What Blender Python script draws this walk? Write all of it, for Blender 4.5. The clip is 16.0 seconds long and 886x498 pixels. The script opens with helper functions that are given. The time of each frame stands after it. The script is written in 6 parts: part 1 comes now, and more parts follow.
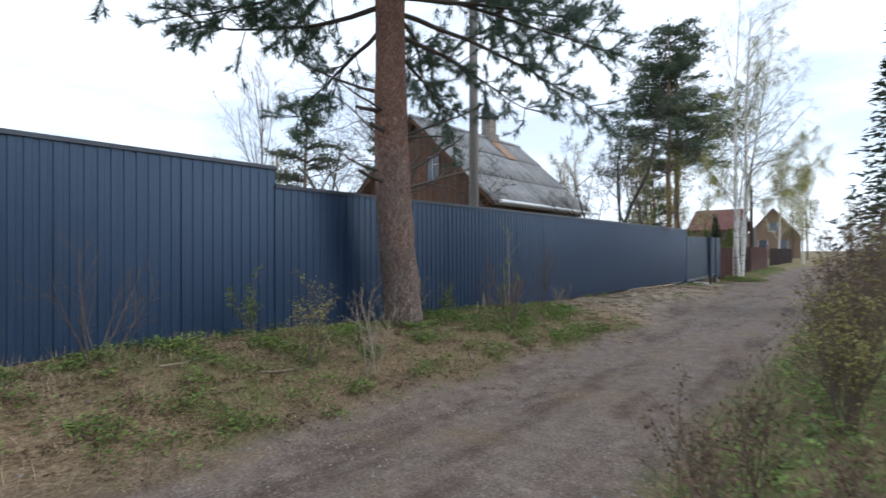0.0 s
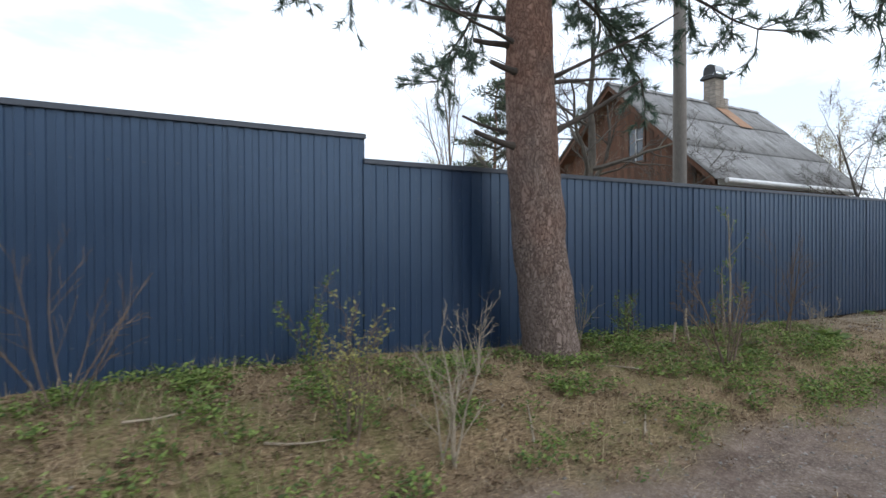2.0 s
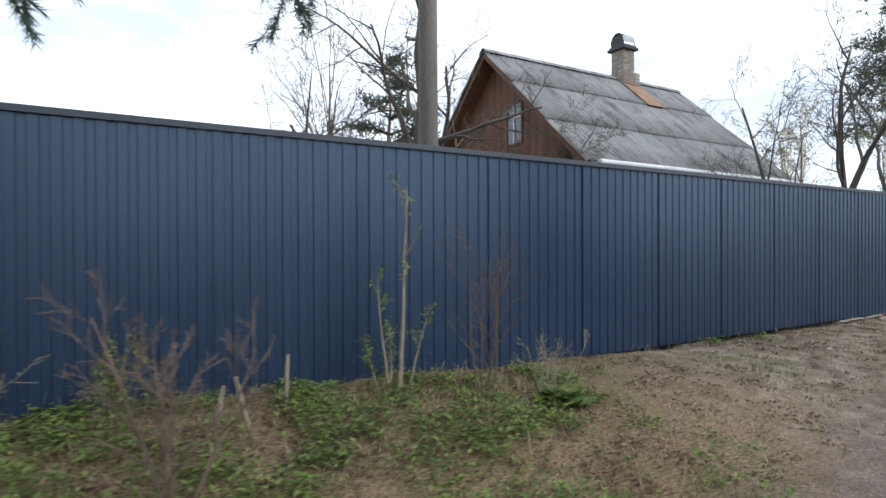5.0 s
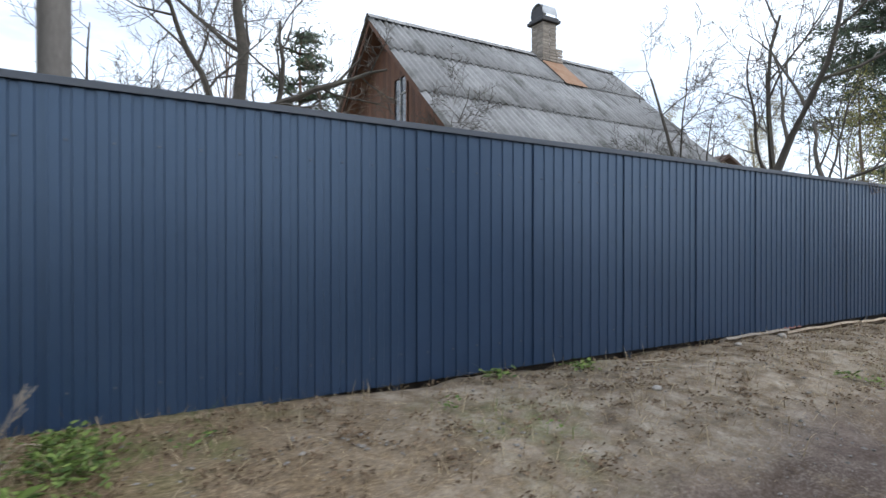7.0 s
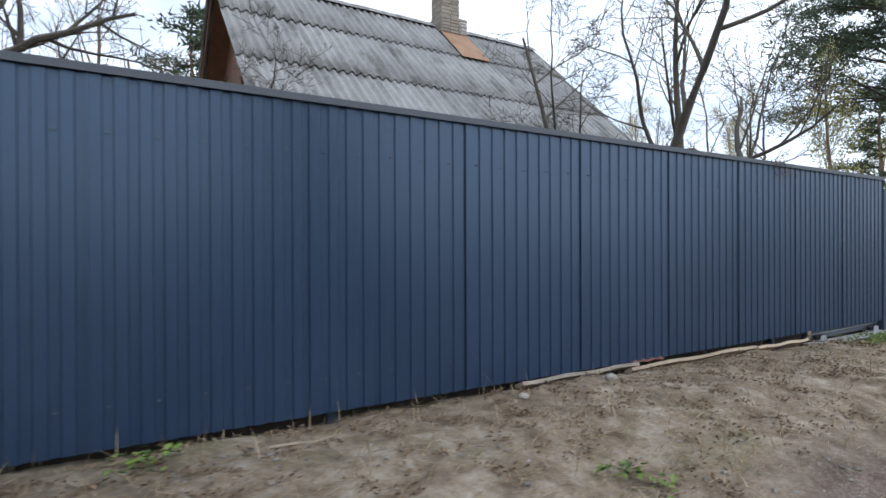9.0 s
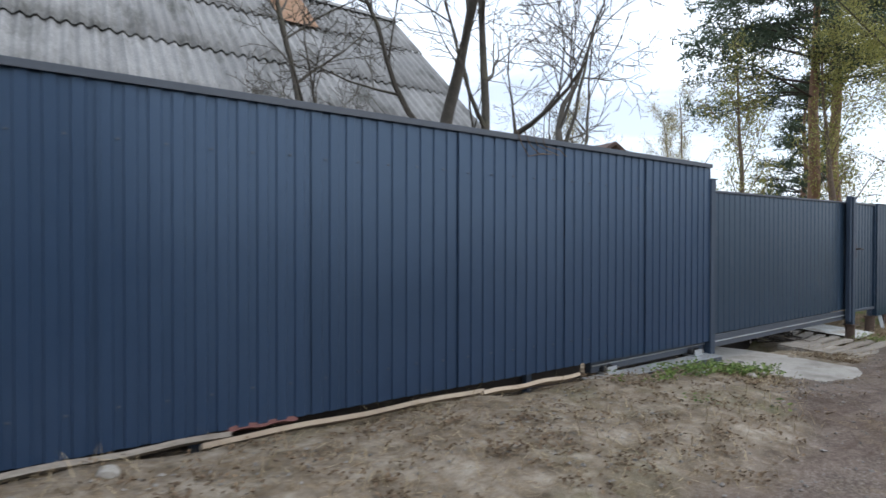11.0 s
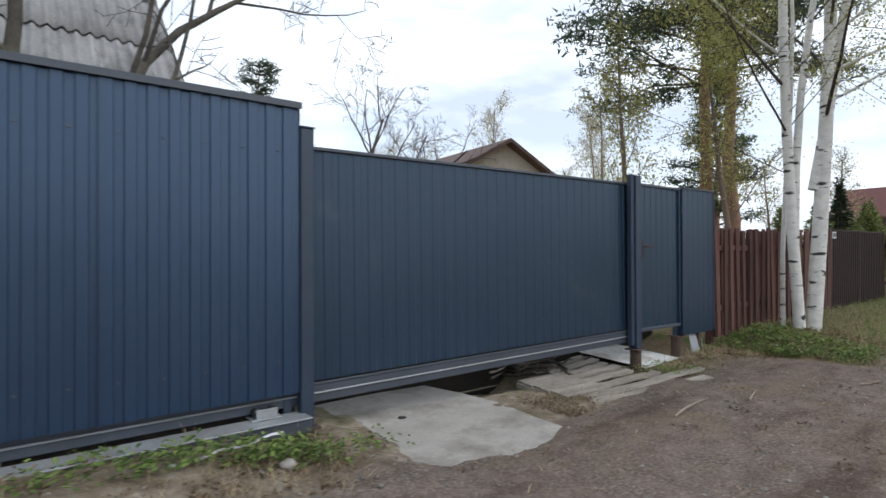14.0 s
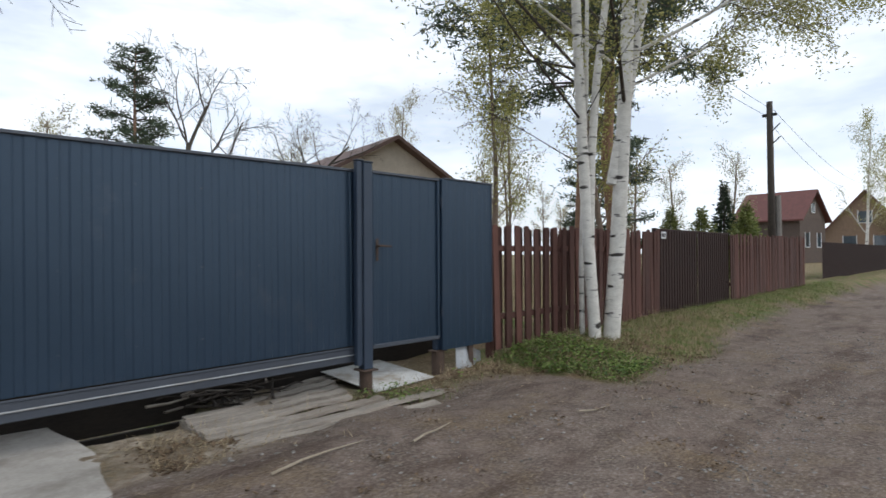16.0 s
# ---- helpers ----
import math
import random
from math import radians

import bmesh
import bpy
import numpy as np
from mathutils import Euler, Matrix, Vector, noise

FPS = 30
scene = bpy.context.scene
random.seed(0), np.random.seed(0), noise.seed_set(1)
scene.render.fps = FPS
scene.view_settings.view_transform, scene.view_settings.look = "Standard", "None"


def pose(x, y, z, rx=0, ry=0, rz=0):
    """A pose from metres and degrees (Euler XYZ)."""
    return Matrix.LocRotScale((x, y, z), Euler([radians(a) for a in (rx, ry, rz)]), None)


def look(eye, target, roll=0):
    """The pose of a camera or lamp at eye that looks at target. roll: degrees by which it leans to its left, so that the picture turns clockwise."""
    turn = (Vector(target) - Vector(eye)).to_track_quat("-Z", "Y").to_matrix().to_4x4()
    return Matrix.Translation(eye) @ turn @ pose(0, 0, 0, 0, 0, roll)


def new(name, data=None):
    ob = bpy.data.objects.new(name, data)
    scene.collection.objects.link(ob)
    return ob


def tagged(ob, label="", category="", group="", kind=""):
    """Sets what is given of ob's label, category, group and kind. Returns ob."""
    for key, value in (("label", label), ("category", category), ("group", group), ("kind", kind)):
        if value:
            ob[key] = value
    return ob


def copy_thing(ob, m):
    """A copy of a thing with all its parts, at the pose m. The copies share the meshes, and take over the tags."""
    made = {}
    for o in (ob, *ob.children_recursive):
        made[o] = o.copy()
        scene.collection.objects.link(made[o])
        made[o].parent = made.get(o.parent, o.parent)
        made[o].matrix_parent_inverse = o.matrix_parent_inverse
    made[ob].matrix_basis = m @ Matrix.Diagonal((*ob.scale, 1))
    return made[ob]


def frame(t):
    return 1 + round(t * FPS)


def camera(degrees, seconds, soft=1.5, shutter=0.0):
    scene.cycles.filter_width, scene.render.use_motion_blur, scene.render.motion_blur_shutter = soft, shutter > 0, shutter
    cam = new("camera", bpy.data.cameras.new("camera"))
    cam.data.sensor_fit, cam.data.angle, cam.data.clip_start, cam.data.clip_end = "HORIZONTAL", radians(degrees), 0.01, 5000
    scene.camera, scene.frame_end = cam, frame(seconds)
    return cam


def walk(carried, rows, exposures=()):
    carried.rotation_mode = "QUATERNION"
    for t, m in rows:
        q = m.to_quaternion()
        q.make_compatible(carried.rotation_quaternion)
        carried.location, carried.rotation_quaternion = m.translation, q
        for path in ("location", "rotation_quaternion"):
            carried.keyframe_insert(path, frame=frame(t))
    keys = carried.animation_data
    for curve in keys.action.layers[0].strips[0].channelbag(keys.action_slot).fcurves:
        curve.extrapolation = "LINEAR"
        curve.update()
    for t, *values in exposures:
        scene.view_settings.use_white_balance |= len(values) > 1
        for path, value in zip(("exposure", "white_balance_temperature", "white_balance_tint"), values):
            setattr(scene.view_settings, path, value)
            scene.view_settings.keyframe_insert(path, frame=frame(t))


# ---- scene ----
cam = camera(78.4, 16.0, shutter=0.3)
PATH = [
    (0, (-0.009, -5.781, 1.434), (1.553, -4.532, 1.444), -0.2),
    (0.5, (0.289, -5.463, 1.462), (1.63, -3.979, 1.44), 0.1),
    (1, (0.794, -5.157, 1.461), (1.85, -3.459, 1.443), -0.2),
    (1.5, (1.455, -4.893, 1.501), (2.443, -3.154, 1.483), -0.3),
    (2, (2.154, -4.658, 1.49), (3.125, -2.909, 1.473), -0.2),
    (2.5, (2.907, -4.508, 1.529), (3.888, -2.765, 1.506), -0.2),
    (3, (3.665, -4.427, 1.494), (4.636, -2.678, 1.478), -0.2),
    (3.5, (4.471, -4.32, 1.48), (5.451, -2.577, 1.475), -0.6),
    (4, (5.187, -4.21, 1.493), (6.175, -2.471, 1.473), -0.1),
    (4.5, (6.026, -4.085, 1.47), (7.032, -2.357, 1.453), 0.1),
    (5, (6.861, -4.018, 1.435), (7.864, -2.288, 1.42), -0.2),
    (7.3, (10.482, -3.575, 1.339), (11.512, -1.861, 1.328), 0.0),
    (7.8, (11.293, -3.445, 1.344), (12.316, -1.726, 1.339), -0.2),
    (8.2, (11.963, -3.367, 1.337), (12.991, -1.651, 1.329), -0.2),
    (10.5, (15.623, -3.237, 1.367), (16.701, -1.552, 1.36), -0.3),
    (11, (16.459, -3.307, 1.39), (17.59, -1.658, 1.368), 0.1),
    (11.5, (17.201, -3.306, 1.335), (18.374, -1.686, 1.331), -0.1),
    (12, (17.997, -3.293, 1.313), (19.178, -1.678, 1.308), -0.0),
    (12.5, (18.744, -3.306, 1.277), (19.917, -1.686, 1.29), -0.3),
    (13, (19.465, -3.381, 1.293), (20.645, -1.767, 1.301), -0.2),
    (13.5, (20.161, -3.45, 1.282), (21.346, -1.838, 1.285), -0.0),
    (14, (20.845, -3.514, 1.248), (22.067, -1.931, 1.261), -0.2),
    (14.5, (21.511, -3.656, 1.235), (22.746, -2.083, 1.249), -0.3),
    (15, (22.166, -3.818, 1.209), (23.465, -2.297, 1.227), -0.4),
    (15.5, (22.775, -4.055, 1.222), (24.097, -2.554, 1.24), -0.2),
    (16, (23.314, -4.182, 1.224), (24.695, -2.735, 1.245), -0.3),
]
EXPOSURES = [(0, 0.0, 6050, 10), (1.5, 0.1, 6250, 10), (5.0, 0.17, 6250, 10), (8.0, 0.19, 6100, 10), (10.5, 0.08, 6150, 10), (13, -0.02, 6250, 10), (16, -0.22, 6450, 10)]
walk(cam, [(t, look(e, g, r)) for t, e, g, r in PATH], EXPOSURES)

# ---- light ----
SUN_AZ, SUN_EL = radians(150), radians(42)      # the sun's bearing (from +y towards +x) and height
world = bpy.data.worlds.new("sky")
scene.world = world
world.use_nodes = True
wn, wl = world.node_tree.nodes, world.node_tree.links
wn.clear()
sky_tex = wn.new("ShaderNodeTexSky")
sky_tex.sky_type, sky_tex.sun_disc = "NISHITA", False
sky_tex.sun_elevation, sky_tex.sun_rotation = SUN_EL, SUN_AZ
sky_bg = wn.new("ShaderNodeBackground")
sky_bg.inputs["Strength"].default_value = 0.15
wl.new(sky_tex.outputs["Color"], sky_bg.inputs["Color"])
cloud_bg = wn.new("ShaderNodeBackground")
cloud_bg.inputs["Color"].default_value = (0.90, 0.965, 1.05, 1)
cloud_bg.inputs["Strength"].default_value = 1.4
wco = wn.new("ShaderNodeTexCoord")
wmap = wn.new("ShaderNodeMapping")
wmap.inputs["Scale"].default_value = (1.0, 1.0, 3.2)
wnoise = wn.new("ShaderNodeTexNoise")
wnoise.inputs["Scale"].default_value = 2.6
wnoise.inputs["Detail"].default_value = 7
wnoise.inputs["Roughness"].default_value = 0.55
wramp = wn.new("ShaderNodeValToRGB")
wramp.color_ramp.elements[0].position, wramp.color_ramp.elements[0].color = 0.38, (0.55, 0.55, 0.55, 1)
wramp.color_ramp.elements[1].position, wramp.color_ramp.elements[1].color = 0.56, (1, 1, 1, 1)
wmix = wn.new("ShaderNodeMixShader")
wout = wn.new("ShaderNodeOutputWorld")
wl.new(wco.outputs["Generated"], wmap.inputs["Vector"])
wl.new(wmap.outputs["Vector"], wnoise.inputs["Vector"])
wl.new(wnoise.outputs["Fac"], wramp.inputs["Fac"])
wl.new(wramp.outputs["Color"], wmix.inputs["Fac"])
wl.new(sky_bg.outputs["Background"], wmix.inputs[1])
wl.new(cloud_bg.outputs["Background"], wmix.inputs[2])
wl.new(wmix.outputs["Shader"], wout.inputs["Surface"])
sun = new("sun", bpy.data.lights.new("sun", "SUN"))
sun.data.energy, sun.data.angle, sun.data.color = 1.0, radians(14), (1.0, 0.95, 0.88)
sun_from = Vector((math.sin(SUN_AZ) * math.cos(SUN_EL), math.cos(SUN_AZ) * math.cos(SUN_EL), math.sin(SUN_EL)))
sun.matrix_world = look(sun_from * 60, (0, 0, 0))


# ---- materials ----
def material(name, low, high, scale=8.0, rough=0.8, fine=60.0, bump=0.25, metal=0.0, stretch=(1, 1, 1), spread=0.0,
             stain=None, stain_scale=1.2, stain_at=(0.5, 0.7), spec=0.5, island=False, depth=0.004, tint=None, rough_var=0.12):
    """A surface of two colours mixed by noise at two scales, with stains, bump, and a change of tone from piece to piece."""
    m = bpy.data.materials.new(name)
    m.use_nodes = True
    n, l = m.node_tree.nodes, m.node_tree.links
    n.clear()
    out = n.new("ShaderNodeOutputMaterial")
    b = n.new("ShaderNodeBsdfPrincipled")
    l.new(b.outputs["BSDF"], out.inputs["Surface"])
    geo = n.new("ShaderNodeNewGeometry")
    mp = n.new("ShaderNodeMapping")
    mp.inputs["Scale"].default_value = stretch
    l.new(geo.outputs["Position"], mp.inputs["Vector"])

    def noise_at(s, d=4, r=0.6):
        t = n.new("ShaderNodeTexNoise")
        t.inputs["Scale"].default_value, t.inputs["Detail"].default_value, t.inputs["Roughness"].default_value = s, d, r
        l.new(mp.outputs["Vector"], t.inputs["Vector"])
        return t

    a, f = noise_at(scale), noise_at(fine, 3)
    add = n.new("ShaderNodeMath")
    add.operation = "MULTIPLY_ADD"
    add.inputs[1].default_value = 0.45
    l.new(f.outputs["Fac"], add.inputs[0])
    half = n.new("ShaderNodeMath")
    half.operation = "MULTIPLY"
    half.inputs[1].default_value = 0.55
    l.new(a.outputs["Fac"], half.inputs[0])
    l.new(half.outputs[0], add.inputs[2])
    ramp = n.new("ShaderNodeValToRGB")
    ramp.color_ramp.elements[0].position, ramp.color_ramp.elements[0].color = 0.33, (*low, 1)
    ramp.color_ramp.elements[1].position, ramp.color_ramp.elements[1].color = 0.67, (*high, 1)
    l.new(add.outputs[0], ramp.inputs["Fac"])
    colour = ramp.outputs["Color"]
    if stain:
        s = noise_at(stain_scale, 5, 0.65)
        sr = n.new("ShaderNodeValToRGB")
        sr.color_ramp.elements[0].position, sr.color_ramp.elements[1].position = stain_at
        l.new(s.outputs["Fac"], sr.inputs["Fac"])
        mix = n.new("ShaderNodeMixRGB")
        mix.inputs["Color2"].default_value = (*stain, 1)
        l.new(sr.outputs["Color"], mix.inputs["Fac"])
        l.new(colour, mix.inputs["Color1"])
        colour = mix.outputs["Color"]
    if spread:
        if island:
            rnd = geo.outputs["Random Per Island"]
        else:
            rnd = n.new("ShaderNodeObjectInfo").outputs["Random"]
        mr = n.new("ShaderNodeMapRange")
        mr.inputs["To Min"].default_value, mr.inputs["To Max"].default_value = 1 - spread, 1 + spread
        l.new(rnd, mr.inputs["Value"])
        hs = n.new("ShaderNodeHueSaturation")
        l.new(mr.outputs["Result"], hs.inputs["Value"])
        l.new(colour, hs.inputs["Color"])
        colour = hs.outputs["Color"]
    l.new(colour, b.inputs["Base Color"])
    rr = n.new("ShaderNodeMapRange")
    rr.inputs["To Min"].default_value, rr.inputs["To Max"].default_value = rough - rough_var, min(1, rough + rough_var)
    l.new(a.outputs["Fac"], rr.inputs["Value"])
    l.new(rr.outputs["Result"], b.inputs["Roughness"])
    b.inputs["Metallic"].default_value = metal
    b.inputs["Specular IOR Level"].default_value = spec
    if tint:
        b.inputs["Specular Tint"].default_value = (*tint, 1)
    if bump:
        bp = n.new("ShaderNodeBump")
        bp.inputs["Strength"].default_value, bp.inputs["Distance"].default_value = bump, depth
        l.new(add.outputs[0], bp.inputs["Height"])
        l.new(bp.outputs["Normal"], b.inputs["Normal"])
    return m


def leaf_material(name, low, high, spread=0.35, through_light=0.35, rough=0.6):
    """A thin leaf, needle or blade that lets some light through; its tone changes from blade to blade."""
    m = bpy.data.materials.new(name)
    m.use_nodes = True
    n, l = m.node_tree.nodes, m.node_tree.links
    n.clear()
    out = n.new("ShaderNodeOutputMaterial")
    b = n.new("ShaderNodeBsdfPrincipled")
    tr = n.new("ShaderNodeBsdfTranslucent")
    mix = n.new("ShaderNodeMixShader")
    mix.inputs["Fac"].default_value = through_light
    geo = n.new("ShaderNodeNewGeometry")
    ramp = n.new("ShaderNodeValToRGB")
    ramp.color_ramp.elements[0].color, ramp.color_ramp.elements[1].color = (*low, 1), (*high, 1)
    l.new(geo.outputs["Random Per Island"], ramp.inputs["Fac"])
    l.new(ramp.outputs["Color"], b.inputs["Base Color"])
    l.new(ramp.outputs["Color"], tr.inputs["Color"])
    b.inputs["Roughness"].default_value = rough
    l.new(b.outputs["BSDF"], mix.inputs[1])
    l.new(tr.outputs["BSDF"], mix.inputs[2])
    l.new(mix.outputs["Shader"], out.inputs["Surface"])
    return m


FENCE_BLUE = material("painted_steel", (0.017, 0.034, 0.072), (0.022, 0.042, 0.085), 1.3, 0.31, 9.0, 0.025, spread=0.05, depth=0.003, rough_var=0.05,
                      stain=(0.03, 0.052, 0.09), stain_scale=1.6, stain_at=(0.6, 1.0), spec=1.0, tint=(0.64, 0.81, 1.0))
FENCE_TRIM = material("painted_steel_trim", (0.055, 0.065, 0.085), (0.07, 0.08, 0.1), 2.0, 0.42, 30.0, 0.06)
GATE_BLUE = material("gate_paint", (0.017, 0.032, 0.055), (0.021, 0.038, 0.064), 1.5, 0.34, 12.0, 0.025, spec=0.7, tint=(0.68, 0.83, 1.0), stain=(0.07, 0.08, 0.1), stain_scale=2.5, stain_at=(0.6, 0.9))
POST_BLUE = material("post_paint", (0.024, 0.04, 0.066), (0.036, 0.054, 0.085), 5.0, 0.45, 40.0, 0.1)
RUST = material("rusty_steel", (0.05, 0.035, 0.028), (0.11, 0.07, 0.05), 14.0, 0.85, 80.0, 0.4)
DARK_METAL = material("dark_steel", (0.03, 0.03, 0.032), (0.06, 0.06, 0.062), 12.0, 0.5, 60.0, 0.2, metal=0.6)
SCREW = material("screw_head", (0.06, 0.075, 0.1), (0.1, 0.115, 0.14), 30.0, 0.4, 90.0, 0.1)
ROOF_GREY = material("weathered_fibre_cement", (0.20, 0.20, 0.20), (0.36, 0.355, 0.35), 3.0, 0.92, 45.0, 0.35, spread=0.13,
                     stain=(0.10, 0.10, 0.09), stain_scale=1.7, stain_at=(0.5, 0.72), stretch=(1.6, 0.6, 0.6))
ROOF_RUST = material("rust_streaked_flashing", (0.24, 0.12, 0.06), (0.36, 0.24, 0.16), 4.0, 0.85, 40.0, 0.3)
HOUSE_BROWN = material("stained_boards", (0.09, 0.042, 0.026), (0.17, 0.085, 0.05), 6.0, 0.8, 60.0, 0.4, spread=0.2, stretch=(1, 1, 0.15))
WHITE_PAINT = material("white_paint", (0.62, 0.64, 0.66), (0.8, 0.8, 0.8), 5.0, 0.6, 50.0, 0.1)
GLASS = material("window_glass", (0.03, 0.045, 0.06), (0.05, 0.07, 0.09), 2.0, 0.08, 10.0, 0.0, spec=0.9, rough_var=0.03)
BRICK = material("sooty_brick", (0.20, 0.17, 0.14), (0.38, 0.34, 0.29), 9.0, 0.9, 60.0, 0.4, spread=0.18)
MORTAR = material("mortar", (0.3, 0.29, 0.27), (0.42, 0.4, 0.37), 12.0, 0.95, 70.0, 0.4)
CONCRETE = material("concrete", (0.30, 0.28, 0.25), (0.46, 0.43, 0.39), 4.0, 0.92, 55.0, 0.4, stain=(0.16, 0.14, 0.115), stain_scale=1.6, stain_at=(0.48, 0.72))
POLE_GREY = material("pole_concrete", (0.17, 0.155, 0.14), (0.27, 0.25, 0.23), 5.0, 0.9, 50.0, 0.3, stretch=(1, 1, 0.3))
OLD_WOOD = material("weathered_plank", (0.19, 0.165, 0.14), (0.38, 0.34, 0.29), 7.0, 0.9, 50.0, 0.5, spread=0.2, stretch=(0.35, 1.6, 1), stain=(0.13, 0.1, 0.075), stain_scale=2.0, stain_at=(0.5, 0.75))
FRESH_WOOD = material("pale_plank", (0.30, 0.23, 0.165), (0.45, 0.37, 0.28), 6.0, 0.85, 50.0, 0.4, spread=0.15, stretch=(0.3, 1.5, 1.5), stain=(0.2, 0.15, 0.11), stain_scale=2.4, stain_at=(0.5, 0.75))
# near-black colour for boards added to darken the gaps under fence and gate
GAP_SHADE = material("gap_shade_board", (0.022, 0.018, 0.015), (0.05, 0.04, 0.032), 6.0, 0.92, 50.0, 0.4, stretch=(0.3, 1, 1))
PICKET = material("red_brown_picket", (0.055, 0.022, 0.017), (0.115, 0.05, 0.038), 6.0, 0.82, 55.0, 0.5, spread=0.32, stretch=(1, 1, 0.12), stain=(0.16, 0.10, 0.08), stain_scale=3.0, stain_at=(0.62, 0.9))
BROWN_STEEL = material("brown_sheet", (0.032, 0.02, 0.018), (0.05, 0.031, 0.027), 2.0, 0.75, 20.0, 0.08, spec=0.2)
GALVANISED = material("galvanised_sheet", (0.30, 0.32, 0.34), (0.46, 0.48, 0.5), 4.0, 0.38, 30.0, 0.15, metal=0.35, stain=(0.32, 0.29, 0.25), stain_scale=3.0, stain_at=(0.5, 0.72))
PALE_SHEET = material("pale_fibre_sheet", (0.42, 0.42, 0.40), (0.62, 0.62, 0.60), 5.0, 0.8, 40.0, 0.2, stain=(0.27, 0.22, 0.16), stain_scale=3.0, stain_at=(0.48, 0.7))
PINE_BARK_LOW = material("pine_bark_grey", (0.105, 0.082, 0.068), (0.30, 0.235, 0.2), 16.0, 0.95, 55.0, 1.0, stretch=(1, 1, 0.35), depth=0.02, stain=(0.30, 0.19, 0.14), stain_scale=2.0, stain_at=(0.5, 0.75))
PINE_BARK_TOP = material("pine_bark_red", (0.17, 0.095, 0.06), (0.34, 0.205, 0.14), 12.0, 0.95, 55.0, 0.8, stretch=(1, 1, 0.4), depth=0.012)
BRANCH_DARK = material("dark_bark", (0.035, 0.028, 0.024), (0.085, 0.07, 0.058), 12.0, 0.95, 60.0, 0.5)
APPLE_BARK = material("orchard_bark", (0.045, 0.04, 0.034), (0.115, 0.1, 0.082), 10.0, 0.95, 60.0, 0.6, stain=(0.13, 0.12, 0.075), stain_scale=3.0, stain_at=(0.55, 0.75))
TWIG_BROWN = material("twig_bark", (0.10, 0.072, 0.054), (0.21, 0.155, 0.115), 12.0, 0.9, 60.0, 0.3)
BARE_STEM = material("pale_stem", (0.22, 0.18, 0.13), (0.40, 0.34, 0.26), 12.0, 0.9, 60.0, 0.3)
STONE = material("gravel_stone", (0.13, 0.118, 0.105), (0.31, 0.29, 0.265), 30.0, 0.9, 90.0, 0.3, spread=0.35, island=True)
RED_ROOF = material("red_roof", (0.10, 0.035, 0.03), (0.17, 0.065, 0.055), 3.0, 0.75, 20.0, 0.2)
TAN_WALL = material("tan_brick_wall", (0.48, 0.42, 0.34), (0.64, 0.57, 0.48), 4.0, 0.9, 30.0, 0.2, spread=0.08)
FAR_BOARDS = material("weathered_boards", (0.07, 0.052, 0.044), (0.13, 0.095, 0.078), 5.0, 0.85, 40.0, 0.3, spread=0.15)
FAR_TAN = material("tan_boards", (0.2, 0.135, 0.09), (0.3, 0.21, 0.145), 5.0, 0.85, 40.0, 0.3, spread=0.1)
ROOF_BROWN = material("brown_roof", (0.10, 0.06, 0.05), (0.17, 0.11, 0.09), 3.0, 0.8, 25.0, 0.2)
NEEDLE = leaf_material("pine_needles", (0.045, 0.085, 0.07), (0.13, 0.19, 0.125))
NEEDLE_FAR = leaf_material("far_pine_needles", (0.038, 0.066, 0.046), (0.11, 0.142, 0.078))
SPRUCE_LEAF = leaf_material("spruce_needles", (0.018, 0.034, 0.018), (0.05, 0.07, 0.035))
HEDGE_LEAF = leaf_material("hedge_needles", (0.09, 0.12, 0.03), (0.25, 0.27, 0.09))
SPRING_LEAF = leaf_material("spring_leaves", (0.24, 0.24, 0.07), (0.46, 0.44, 0.15), through_light=0.4)
PALE_LEAF = leaf_material("catkins", (0.28, 0.25, 0.12), (0.5, 0.46, 0.26), through_light=0.4)
GREEN_LEAF = leaf_material("green_weeds", (0.055, 0.105, 0.024), (0.25, 0.34, 0.08), through_light=0.3)
DRY_GRASS = leaf_material("dry_grass", (0.19, 0.14, 0.08), (0.52, 0.42, 0.27), through_light=0.2, rough=0.85)
GREEN_GRASS = leaf_material("green_grass", (0.09, 0.13, 0.035), (0.24, 0.28, 0.09), through_light=0.3)
DEAD_LEAF = leaf_material("dead_leaves", (0.09, 0.058, 0.035), (0.27, 0.19, 0.12), through_light=0.15, rough=0.85)


def birch_material():
    m = material("birch_bark", (0.52, 0.50, 0.46), (0.78, 0.76, 0.71), 6.0, 0.75, 40.0, 0.3, stretch=(1, 1, 2.0))
    n, l = m.node_tree.nodes, m.node_tree.links
    b = [x for x in n if x.type == "BSDF_PRINCIPLED"][0]
    old = b.inputs["Base Color"].links[0].from_socket
    geo = n.new("ShaderNodeNewGeometry")
    mp = n.new("ShaderNodeMapping")
    mp.inputs["Scale"].default_value = (4, 4, 15)
    t = n.new("ShaderNodeTexNoise")
    t.inputs["Scale"].default_value, t.inputs["Detail"].default_value = 0.9, 5
    r = n.new("ShaderNodeValToRGB")
    r.color_ramp.elements[0].position, r.color_ramp.elements[1].position = 0.60, 0.66
    mix = n.new("ShaderNodeMixRGB")
    mix.inputs["Color2"].default_value = (0.035, 0.03, 0.026, 1)
    l.new(geo.outputs["Position"], mp.inputs["Vector"])
    l.new(mp.outputs["Vector"], t.inputs["Vector"])
    l.new(t.outputs["Fac"], r.inputs["Fac"])
    l.new(r.outputs["Color"], mix.inputs["Fac"])
    l.new(old, mix.inputs["Color1"])
    l.new(mix.outputs["Color"], b.inputs["Base Color"])
    return m



